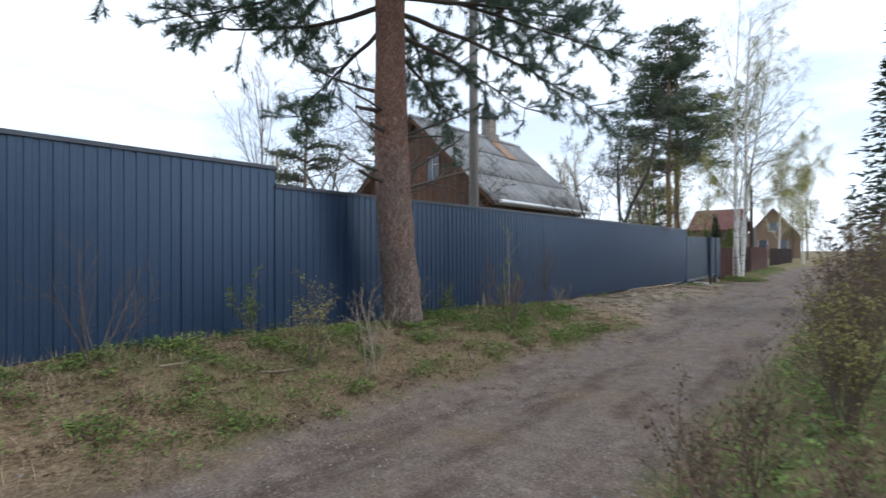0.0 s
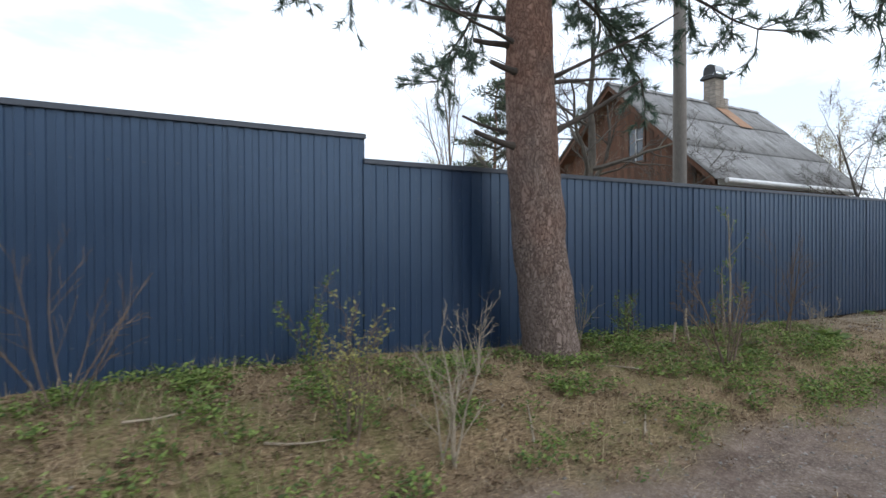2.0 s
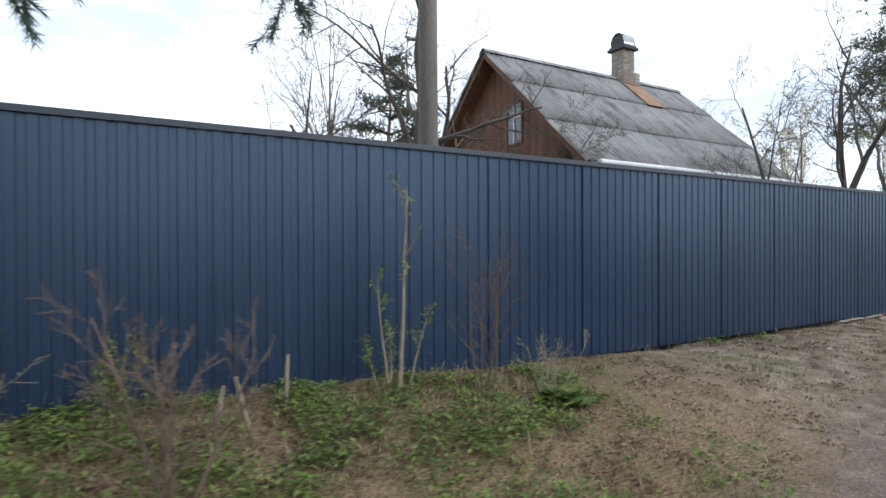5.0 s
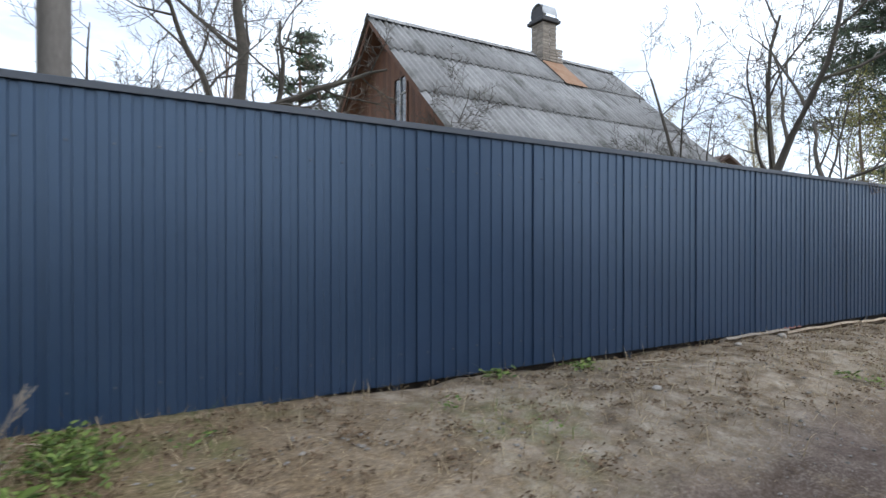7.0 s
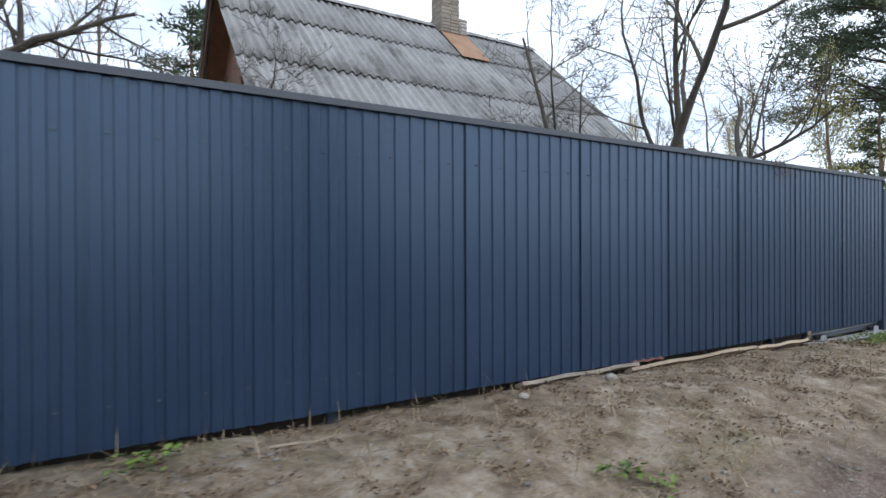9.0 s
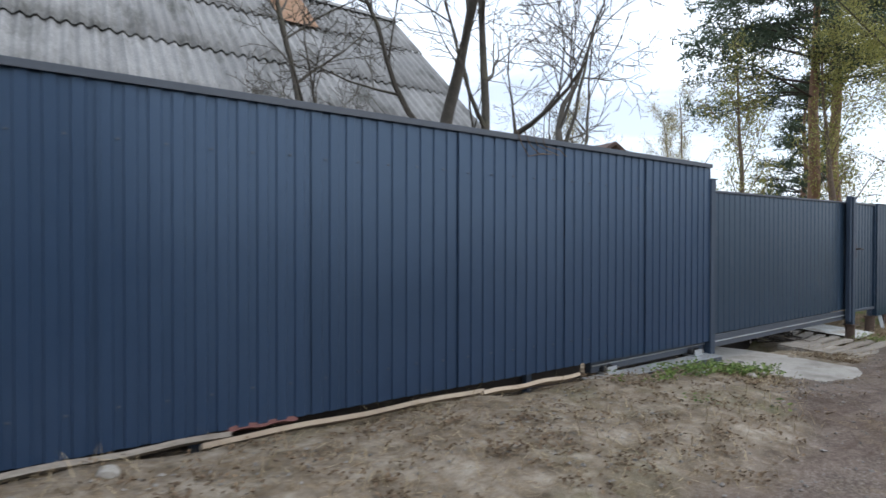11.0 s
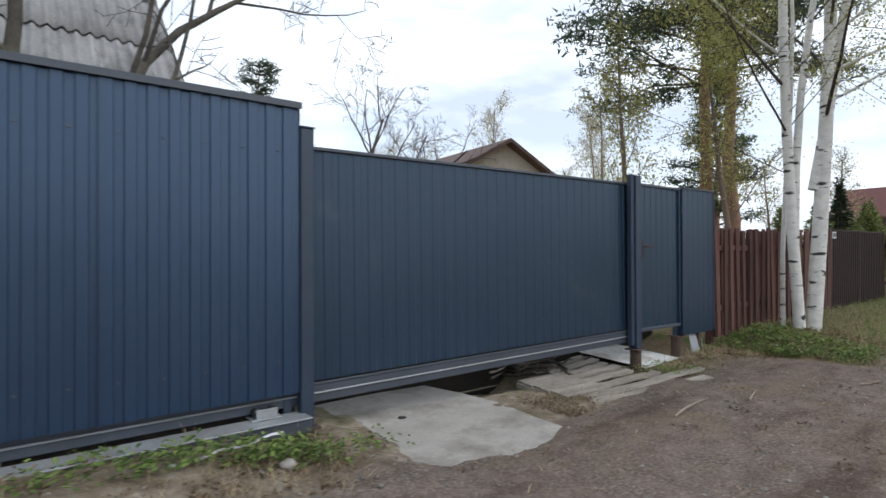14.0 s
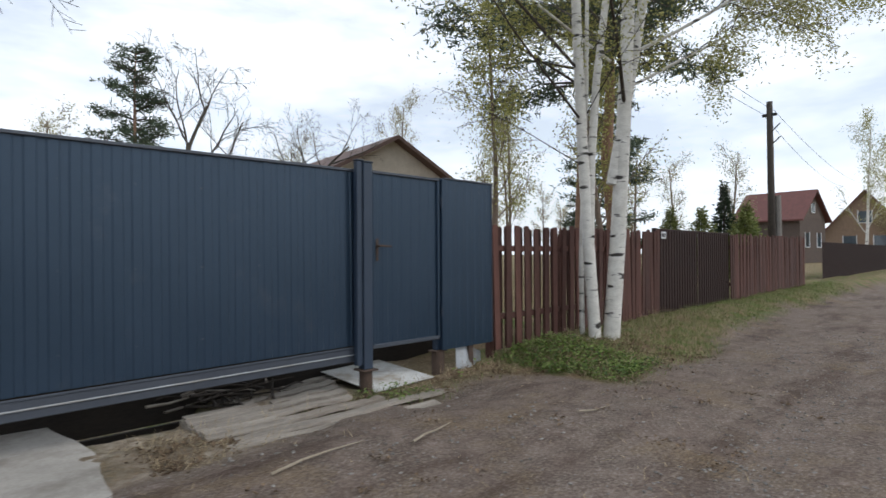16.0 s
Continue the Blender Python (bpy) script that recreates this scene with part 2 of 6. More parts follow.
def pine_bark():
    """Scaly plates with dark cracks; grey at the foot, redder and smoother higher up."""
    m = bpy.data.materials.new("pine_bark")
    m.use_nodes = True
    n, l = m.node_tree.nodes, m.node_tree.links
    n.clear()
    out, b, geo = n.new("ShaderNodeOutputMaterial"), n.new("ShaderNodeBsdfPrincipled"), n.new("ShaderNodeNewGeometry")
    l.new(b.outputs["BSDF"], out.inputs["Surface"])
    mp = n.new("ShaderNodeMapping")
    mp.inputs["Scale"].default_value = (1, 1, 0.42)
    l.new(geo.outputs["Position"], mp.inputs["Vector"])
    warp = n.new("ShaderNodeTexNoise")
    warp.inputs["Scale"].default_value, warp.inputs["Detail"].default_value = 9, 4
    l.new(mp.outputs["Vector"], warp.inputs["Vector"])
    wmix2 = n.new("ShaderNodeMixRGB")
    wmix2.blend_type = "LINEAR_LIGHT"
    wmix2.inputs["Fac"].default_value = 0.12
    l.new(mp.outputs["Vector"], wmix2.inputs["Color1"])
    l.new(warp.outputs["Color"], wmix2.inputs["Color2"])
    vo = n.new("ShaderNodeTexVoronoi")
    vo.feature = "DISTANCE_TO_EDGE"
    vo.inputs["Scale"].default_value = 30
    l.new(wmix2.outputs["Color"], vo.inputs["Vector"])
    cell = n.new("ShaderNodeTexVoronoi")
    cell.inputs["Scale"].default_value = 30
    l.new(wmix2.outputs["Color"], cell.inputs["Vector"])
    fine = n.new("ShaderNodeTexNoise")
    fine.inputs["Scale"].default_value, fine.inputs["Detail"].default_value = 55, 5
    l.new(geo.outputs["Position"], fine.inputs["Vector"])
    crack = n.new("ShaderNodeValToRGB")
    crack.color_ramp.elements[0].position, crack.color_ramp.elements[0].color = 0.0, (0.42, 0.38, 0.36, 1)
    crack.color_ramp.elements[1].position, crack.color_ramp.elements[1].color = 0.22, (1, 1, 1, 1)
    l.new(vo.outputs["Distance"], crack.inputs["Fac"])
    grey = n.new("ShaderNodeValToRGB")
    grey.color_ramp.elements[0].color, grey.color_ramp.elements[1].color = (0.14, 0.105, 0.088, 1), (0.36, 0.285, 0.25, 1)
    red = n.new("ShaderNodeValToRGB")
    red.color_ramp.elements[0].color, red.color_ramp.elements[1].color = (0.16, 0.095, 0.072, 1), (0.37, 0.22, 0.165, 1)
    tone = n.new("ShaderNodeMath")
    tone.operation = "MULTIPLY_ADD"
    tone.inputs[1].default_value = 0.55
    half = n.new("ShaderNodeMath")
    half.operation = "MULTIPLY"
    half.inputs[1].default_value = 0.5
    l.new(fine.outputs["Fac"], half.inputs[0])
    l.new(cell.outputs["Color"], tone.inputs[0])
    l.new(half.outputs[0], tone.inputs[2])
    l.new(tone.outputs[0], grey.inputs["Fac"])
    l.new(tone.outputs[0], red.inputs["Fac"])
    sep = n.new("ShaderNodeSeparateXYZ")
    l.new(geo.outputs["Position"], sep.inputs["Vector"])
    patch = n.new("ShaderNodeTexNoise")
    patch.inputs["Scale"].default_value = 3.0
    l.new(geo.outputs["Position"], patch.inputs["Vector"])
    up = n.new("ShaderNodeMath")
    up.operation = "MULTIPLY_ADD"
    up.inputs[1].default_value = 4.0
    l.new(patch.outputs["Fac"], up.inputs[0])
    l.new(sep.outputs["Z"], up.inputs[2])
    rng_node = n.new("ShaderNodeMapRange")
    rng_node.inputs["From Min"].default_value, rng_node.inputs["From Max"].default_value = 3.2, 5.6
    l.new(up.outputs[0], rng_node.inputs["Value"])
    mix = n.new("ShaderNodeMixRGB")
    l.new(rng_node.outputs["Result"], mix.inputs["Fac"])
    l.new(grey.outputs["Color"], mix.inputs["Color1"])
    l.new(red.outputs["Color"], mix.inputs["Color2"])
    dark = n.new("ShaderNodeMixRGB")
    dark.blend_type = "MULTIPLY"
    dark.inputs["Fac"].default_value = 0.9
    l.new(mix.outputs["Color"], dark.inputs["Color1"])
    l.new(crack.outputs["Color"], dark.inputs["Color2"])
    l.new(dark.outputs["Color"], b.inputs["Base Color"])
    b.inputs["Roughness"].default_value = 0.93
    b.inputs["Specular IOR Level"].default_value = 0.25
    h = n.new("ShaderNodeMath")
    h.operation = "MULTIPLY_ADD"
    h.inputs[1].default_value = 0.3
    l.new(fine.outputs["Fac"], h.inputs[0])
    l.new(crack.outputs["Color"], h.inputs[2])
    bp = n.new("ShaderNodeBump")
    bp.inputs["Strength"].default_value, bp.inputs["Distance"].default_value = 1.0, 0.016
    l.new(h.outputs[0], bp.inputs["Height"])
    l.new(bp.outputs["Normal"], b.inputs["Normal"])
    return m


PINE_BARK = pine_bark()


BIRCH_BARK = birch_material()


# ---- building tools ----
class Shape:
    """Vertices and faces gathered for one mesh."""

    def __init__(self):
        self.v, self.f = [], []

    def add(self, verts, faces):
        k = len(self.v)
        self.v.extend(verts)
        self.f.extend([tuple(i + k for i in face) for face in faces])
        return self

    def box(self, x0, x1, y0, y1, z0, z1, m=None):
        c = [(x, y, z) for x in (x0, x1) for y in (y0, y1) for z in (z0, z1)]
        if m is not None:
            c = [tuple(m @ Vector(p)) for p in c]
        return self.add(c, [(0, 1, 3, 2), (4, 6, 7, 5), (0, 4, 5, 1), (2, 3, 7, 6), (0, 2, 6, 4), (1, 5, 7, 3)])

    def slab(self, x0, x1, y0, y1, z0, z1, e=0.004, m=None):
        """A box with bevelled edges."""
        bm = bmesh.new()
        bmesh.ops.create_cube(bm, size=1)
        for p in bm.verts:
            p.co = Vector(((x0 + x1) / 2 + p.co.x * (x1 - x0), (y0 + y1) / 2 + p.co.y * (y1 - y0), (z0 + z1) / 2 + p.co.z * (z1 - z0)))
        bmesh.ops.bevel(bm, geom=bm.edges[:], offset=e, segments=1, affect="EDGES")
        vs = [tuple((m @ p.co) if m is not None else p.co) for p in bm.verts]
        bm.verts.index_update()
        fs = [tuple(q.index for q in face.verts) for face in bm.faces]
        bm.free()
        return self.add(vs, fs)

    def tube(self, pts, radii, sides=6, cap=False):
        rings = []
        for i, p in enumerate(pts):
            a, b = pts[max(i - 1, 0)], pts[min(i + 1, len(pts) - 1)]
            d = (Vector(b) - Vector(a)).normalized()
            u = d.cross(Vector((0, 0, 1)) if abs(d.z) < 0.9 else Vector((1, 0, 0))).normalized()
            w = d.cross(u)
            r = radii[i]
            rings.append([tuple(Vector(p) + u * (r * math.cos(2 * math.pi * k / sides)) + w * (r * math.sin(2 * math.pi * k / sides))) for k in range(sides)])
        vs = [q for ring in rings for q in ring]
        fs = [(i * sides + k, i * sides + (k + 1) % sides, (i + 1) * sides + (k + 1) % sides, (i + 1) * sides + k)
              for i in range(len(pts) - 1) for k in range(sides)]
        if cap:
            fs += [tuple(range(sides))[::-1], tuple((len(pts) - 1) * sides + k for k in range(sides))]
        return self.add(vs, fs)

    def mesh(self, name, smooth=False):
        me = bpy.data.meshes.new(name)
        me.from_pydata([tuple(p) for p in self.v], [], self.f)
        me.update()
        if smooth:
            me.polygons.foreach_set("use_smooth", [True] * len(me.polygons))
        return me


def part(name, shape, mat, parent=None, label="", smooth=False, place=None):
    """Links a shape (or a ready mesh) as one object under a thing or a part."""
    me = shape.mesh(name, smooth) if isinstance(shape, Shape) else shape
    if not me.materials:
        me.materials.append(mat)
    ob = new(name, me)
    if parent is not None:
        ob.parent = parent
    if place is not None:
        ob.matrix_basis = place
    if label:
        tagged(ob, label)
    return ob


def thing(name, label, category, group="", kind="", place=None):
    ob = tagged(new(name), label, category, group, kind)
    ob.empty_display_size = 0.1
    if place is not None:
        ob.matrix_basis = place
    return ob


def lerp_table(x, table):
    if x <= table[0][0]:
        return table[0][1]
    for (a, p), (b, q) in zip(table, table[1:]):
        if x <= b:
            s = (x - a) / (b - a)
            s = s * s * (3 - 2 * s)
            return p + (q - p) * s
    return table[-1][1]


def smooth01(s):
    s = min(1.0, max(0.0, s))
    return s * s * (3 - 2 * s)


# ---- ground ----
BANK = ((-10, 0.48), (3.5, 0.48), (6, 0.40), (8.5, 0.37), (10, 0.31), (14, 0.29), (18, 0.25), (20, 0.19), (21.5, 0.13), (22.4, 0.03), (23, -0.09), (26.4, -0.1), (27.5, -0.03), (29, 0.15), (32, 0.2), (45, 0.3))
FOOT = ((-10, -2.75), (8.5, -2.75), (13, -2.75), (20, -2.6), (22.5, -1.7), (26, -1.2), (29, -1.7), (34, -1.4), (45, -1.2))
CREST = ((-10, -0.9), (9, -0.9), (13, -0.7), (20, -0.9), (22.5, -0.6), (26, -0.3), (29, -0.5), (45, -0.3))


def ground_z(x, y, detail=True):
    b, f, c = lerp_table(x, BANK), lerp_table(x, FOOT), lerp_table(x, CREST)
    z = b * smooth01((y - f) / (c - f))
    if y > -0.12 and 10 < x < 22.6:
        z -= 0.075 * smooth01((y + 0.12) / 0.1) * smooth01((x - 10) / 2)
    if 23.9 < x < 25.2 and y > 0.05:
        z -= 0.2 * smooth01((y - 0.3) / 0.3) * smooth01((x - 23.9) / 0.3) * smooth01((25.2 - x) / 0.3)
    if y > 0.9:
        z += (0.25 - z) * smooth01((y - 0.9) / 2.5)
    if y < -4.9:
        z += 0.16 * smooth01((-4.9 - y) / 1.6) * smooth01((x - 0.8) / 2.5)
    z -= 0.025 * math.exp(-((y + 3.0) / 0.3) ** 2) + 0.03 * math.exp(-((y + 4.5) / 0.32) ** 2)
    far = max(abs(x - 15) - 35, abs(y + 2) - 12, 0)
    if detail and far < 1:
        rough = 0.4 + 0.9 * smooth01((y - f) / 0.8) if y > f else 0.4 + 0.9 * smooth01((-5.2 - y) / 0.6)
        p = Vector((x, y, 0))
        z += rough * (0.035 * noise.noise(p * 1.3) + 0.02 * noise.noise(p * 4.1) + 0.011 * noise.noise(p * 11.0))
    return z


def cover(x, y):
    """How far a spot is bare road (1) or overgrown (0)."""
    f = lerp_table(x, FOOT)
    w = 0.25 * noise.noise(Vector((x * 0.9, y * 0.9, 3.0))) + 0.1 * noise.noise(Vector((x * 3.1, y * 3.1, 3.0)))
    top = f + 0.75 if x < 10 else f + 0.75 + 0.35 * smooth01((x - 10) / 3)
    if 21.5 < x < 28:
        top = f + 1.1
    elif x >= 28:
        top = f + 0.3 + 0.35 * smooth01((x - 30) / 3)
    left = smooth01((top - y + w) / 0.5)
    right = smooth01((y + 4.85 + 0.6 * w) / 0.45)
    return left * right


def green(x, y):
    """How green the undergrowth is."""
    g = 0.5 + 0.9 * noise.noise(Vector((x * 0.7, y * 0.9, 9.0))) + 0.35 * noise.noise(Vector((x * 2.4, y * 2.4, 5.0)))
    if y > -3:
        if x < 10.5:
            g -= 0.15
        elif x < 22:
            g -= 0.55
        elif x < 28:
            g -= 0.25
        else:
            g += 0.75
    else:
        g += 0.3
    return min(1.0, max(0.0, g))


def axis_lines(low, high, step, ends):
    lines = list(np.arange(low, high + step / 2, step))
    d, p = step, high
    while p < ends[1]:
        d *= 1.35
        p += d
        lines.append(p)
    d, p = step, low
    while p > ends[0]:
        d *= 1.35
        p -= d
        lines.insert(0, p)
    return lines


def make_ground():
    xs, ys = axis_lines(-2.0, 44.0, 0.12, (-900, 900)), axis_lines(-8.0, 1.2, 0.085, (-900, 900))
    verts, road, lush, bare = [], [], [], []
    for y in ys:
        for x in xs:
            verts.append((x, y, ground_z(x, y)))
            near = -12 < x < 60 and -9 < y < 2
            road.append(cover(x, y) if near else 0.0)
            lush.append(green(x, y) if near else 0.45)
            bare.append(smooth01((x - 9.5) / 3) * smooth01((28 - x) / 2) if y > -3 else 0.0)
    nx = len(xs)
    faces = [(j * nx + i, j * nx + i + 1, (j + 1) * nx + i + 1, (j + 1) * nx + i) for j in range(len(ys) - 1) for i in range(nx - 1)]
    me = bpy.data.meshes.new("ground")
    me.from_pydata(verts, [], faces)
    me.polygons.foreach_set("use_smooth", [True] * len(faces))
    for name, values in (("road", road), ("lush", lush), ("bare", bare)):
        me.attributes.new(name, "FLOAT", "POINT").data.foreach_set("value", values)
    m = bpy.data.materials.new("earth")
    m.use_nodes = True
    n, l = m.node_tree.nodes, m.node_tree.links
    n.clear()
    out, b, geo = n.new("ShaderNodeOutputMaterial"), n.new("ShaderNodeBsdfPrincipled"), n.new("ShaderNodeNewGeometry")
    l.new(b.outputs["BSDF"], out.inputs["Surface"])

    def tex(s, d=5, r=0.65, stretch=(1, 1, 1)):
        mp = n.new("ShaderNodeMapping")
        mp.inputs["Scale"].default_value = stretch
        l.new(geo.outputs["Position"], mp.inputs["Vector"])
        t = n.new("ShaderNodeTexNoise")
        t.inputs["Scale"].default_value, t.inputs["Detail"].default_value, t.inputs["Roughness"].default_value = s, d, r
        l.new(mp.outputs["Vector"], t.inputs["Vector"])
        return t.outputs["Fac"]

    def ramp(fac, *stops):
        r = n.new("ShaderNodeValToRGB")
        while len(r.color_ramp.elements) < len(stops):
            r.color_ramp.elements.new(0.5)
        for e, (p, c) in zip(r.color_ramp.elements, stops):
            e.position, e.color = p, (*c, 1)
        l.new(fac, r.inputs["Fac"])
        return r.outputs["Color"]

    def blend(fac, a, c):
        x = n.new("ShaderNodeMixRGB")
        l.new(fac, x.inputs["Fac"])
        l.new(a, x.inputs["Color1"])
        l.new(c, x.inputs["Color2"])
        return x.outputs["Color"]

    def attribute(name):
        a = n.new("ShaderNodeAttribute")
        a.attribute_name = name
        return a.outputs["Fac"]

    big, mid, small = tex(0.9, 4), tex(5.0, 6), tex(45.0, 4, 0.7)
    gravel = ramp(mid, (0.3, (0.10, 0.073, 0.058)), (0.52, (0.185, 0.138, 0.114)), (0.75, (0.30, 0.24, 0.205)))
    specks = ramp(small, (0.36, (0.05, 0.04, 0.032)), (0.5, (0.15, 0.125, 0.102)), (0.66, (0.40, 0.37, 0.33)))
    road_col = blend(ramp(tex(2.2, 5), (0.35, (0.25,) * 3), (0.7, (0.65,) * 3)), gravel, specks)
    rut = ramp(tex(1.4, 5, 0.6, (0.35, 1.6, 1)), (0.36, (0.6, 0.55, 0.52)), (0.5, (1, 0.98, 0.97)), (0.66, (1.0, 1.0, 1.0)))
    shade = n.new("ShaderNodeMixRGB")
    shade.blend_type = "MULTIPLY"
    shade.inputs["Fac"].default_value = 1.0
    l.new(road_col, shade.inputs["Color1"])
    l.new(rut, shade.inputs["Color2"])
    road_col = shade.outputs["Color"]
    straw = ramp(tex(26.0, 6, 0.75, (1, 2.5, 1)), (0.32, (0.05, 0.035, 0.022)), (0.5, (0.20, 0.14, 0.082)), (0.68, (0.43, 0.325, 0.2)))
    moss = ramp(tex(30.0, 5, 0.7), (0.3, (0.04, 0.055, 0.016)), (0.55, (0.115, 0.145, 0.038)), (0.75, (0.23, 0.25, 0.08)))
    soil = ramp(mid, (0.32, (0.11, 0.085, 0.06)), (0.5, (0.25, 0.205, 0.155)), (0.68, (0.42, 0.365, 0.295)))
    soil = blend(ramp(tex(14.0, 5, 0.7), (0.45, (0, 0, 0)), (0.65, (0.7,) * 3)), soil, straw)
    road_col = blend(ramp(tex(1.1, 6, 0.7), (0.52, (0, 0, 0)), (0.66, (0.55,) * 3)), road_col, straw)
    verge = blend(attribute("bare"), straw, soil)
    lush_fac = n.new("ShaderNodeMath")
    lush_fac.operation = "MULTIPLY"
    l.new(attribute("lush"), lush_fac.inputs[0])
    l.new(ramp(tex(3.0, 5), (0.42, (0, 0, 0)), (0.6, (1, 1, 1))), lush_fac.inputs[1])
    verge = blend(lush_fac.outputs[0], verge, moss)
    colour = blend(attribute("road"), verge, road_col)
    l.new(colour, b.inputs["Base Color"])
    b.inputs["Roughness"].default_value = 0.95
    b.inputs["Specular IOR Level"].default_value = 0.25
    bp = n.new("ShaderNodeBump")
    bp.inputs["Strength"].default_value, bp.inputs["Distance"].default_value = 0.8, 0.02
    add = n.new("ShaderNodeMath")
    add.operation = "ADD"
    l.new(small, add.inputs[0])
    l.new(tex(16.0, 5, 0.7), add.inputs[1])
    l.new(add.outputs[0], bp.inputs["Height"])
    l.new(bp.outputs["Normal"], b.inputs["Normal"])
    me.materials.append(m)
    return tagged(new("ground", me), "rutted gravel lane with earth verges, dry grass and moss", "ground", kind="structure")


make_ground()


# ---- profiled steel fence ----
def sheet_shape(width, z0, z1, pitch=0.115, deep=0.0105, proud=0.0, thick=0.0012):
    """A sheet with upright trapezoid ribs, front face towards -y, with a returned lip at its first edge."""
    s, line, x = Shape(), [(-0.012, -0.0045), (0.004, -0.0045)], 0.004
    x = 0.0
    while x < width - 1e-6:
        for dx, dy in ((0.005, 0.0), (0.058, 0.0), (0.0635, deep), (0.110, deep), (pitch, 0.0)):
            if x + dx <= width + 1e-6:
                line.append((x + dx, dy))
        x += pitch
    if line[-1][0] < width:
        line.append((width, line[-1][1]))
    rows = [z0, z0 + (z1 - z0) * 0.35, z0 + (z1 - z0) * 0.7, z1]
    front = [(px, py + proud, z) for z in rows for px, py in line]
    back = [(px, py + thick + proud, z) for z in rows for px, py in line]
    k, r = len(line), len(rows)
    s.add(front, [(j * k + i, j * k + i + 1, (j + 1) * k + i + 1, (j + 1) * k + i) for j in range(r - 1) for i in range(k - 1)])
    s.add(back, [(j * k + i, (j + 1) * k + i, (j + 1) * k + i + 1, j * k + i + 1) for j in range(r - 1) for i in range(k - 1)])
    o = r * k
    s.f += [(i, o + i, o + i + 1, i + 1) for i in range(k - 1)]
    s.f += [((r - 1) * k + i, (r - 1) * k + i + 1, o + (r - 1) * k + i + 1, o + (r - 1) * k + i) for i in range(k - 1)]
    s.f += [(j * k, (j + 1) * k, o + (j + 1) * k, o + j * k) for j in range(r - 1)]
    s.f += [(j * k + k - 1, o + j * k + k - 1, o + (j + 1) * k + k - 1, (j + 1) * k + k - 1) for j in range(r - 1)]
    return s


SCREW_MESH = Shape().tube([(0, 0, 0), (0, -0.004, 0), (0, -0.0042, 0)], [0.0085, 0.0085, 0.0055], 6, True).tube([(0, -0.004, 0), (0, -0.009, 0)], [0.0055, 0.005], 6, True).mesh("screw")


def fence_run(name, label, starts, widths, z0, z1, lows, screw_rows):
    run = thing(name, label, "fence", kind="structure")
    meshes = {}
    for x, w, low in zip(starts, widths, lows):
        key = (round(w, 3), round(low, 3))
        if key not in meshes:
            meshes[key] = sheet_shape(w, low, z1 - 0.012, w / max(1, round(w / 0.115))).mesh("sheet")
        lean = random.uniform(-0.0015, 0.0015)
        sheet = part("sheet", meshes[key], FENCE_BLUE, run, place=pose(x, lean, 0))
        for z in screw_rows:
            for k in range(0, max(1, round(w / 0.115)), 2):
                px = w / max(1, round(w / 0.115)) * k + 0.085 * w / (0.115 * max(1, round(w / 0.115)))
                part("screw", SCREW_MESH, SCREW, sheet, place=pose(px, 0.009, z + random.uniform(-0.006, 0.006)))
    x0, x1 = starts[0], starts[-1] + widths[-1]
    cap = Shape()
    cap.slab(x0 - 0.01, x1 + 0.008, -0.022, 0.03, z1 - 0.006, z1, 0.002)
    cap.slab(x0 - 0.01, x1 + 0.008, -0.024, -0.0205, z1 - 0.045, z1 - 0.001, 0.001)
    cap.slab(x0 - 0.01, x1 + 0.008, 0.0285, 0.032, z1 - 0.045, z1 - 0.001, 0.001)
    part("cap_rail", cap, FENCE_TRIM, run, "folded steel capping strip")
    for z in screw_rows:
        part("cross_rail", Shape().slab(x0, x1, 0.022, 0.062, z - 0.02, z + 0.02, 0.003), FENCE_TRIM, run)
    n = max(2, round((x1 - x0) / 2.5))
    for i in range(n + 1):
        px = x0 + 0.06 + (x1 - x0 - 0.12) * i / n
        part("fence_post", Shape().slab(px - 0.03, px + 0.03, 0.066, 0.126, -0.5, z1 - 0.03, 0.004), POST_BLUE, run)
    return run


def build_fences():
    starts = [3.93 - 1.15 * k for k in range(9, 0, -1)]
    fence_run("fence_tall", "tall dark blue-grey profiled steel fence", starts, [1.15] * 9, 0.36, 2.492, [0.36] * 9, (0.75, 2.12))
    starts = [3.93 + 1.15 * k for k in range(16)]
    widths = [1.15] * 16
    lows = [0.32] * 6 + [0.30] * 10
    fence_run("fence_long", "long dark blue-grey profiled steel fence with capping strip", starts, widths, 0.3, 2.27, lows, (0.52, 1.93))

    # added boards, so that the gap below the sheets shows as black shade
    foot_shade = thing("kick_boards", "dark boards added behind the fence to blacken the gap at its foot", "board", kind="structure")
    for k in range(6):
        part("board", Shape().slab(10.9 + 1.91 * k, 12.8 + 1.91 * k, 0.135, 0.165, -0.4, 0.52, 0.004), GAP_SHADE, foot_shade)
    # made-up backing that stands for the dark shade seen under the gate
    back = thing("pit_wall", "dark boards added behind the gate to blacken the gap under it", "wall", kind="structure")
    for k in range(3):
        part("board", Shape().slab(22.36, 28.1, 0.9, 0.94, -0.72 + 0.5 * k, -0.24 + 0.5 * k, 0.004), GAP_SHADE, back)


build_fences()


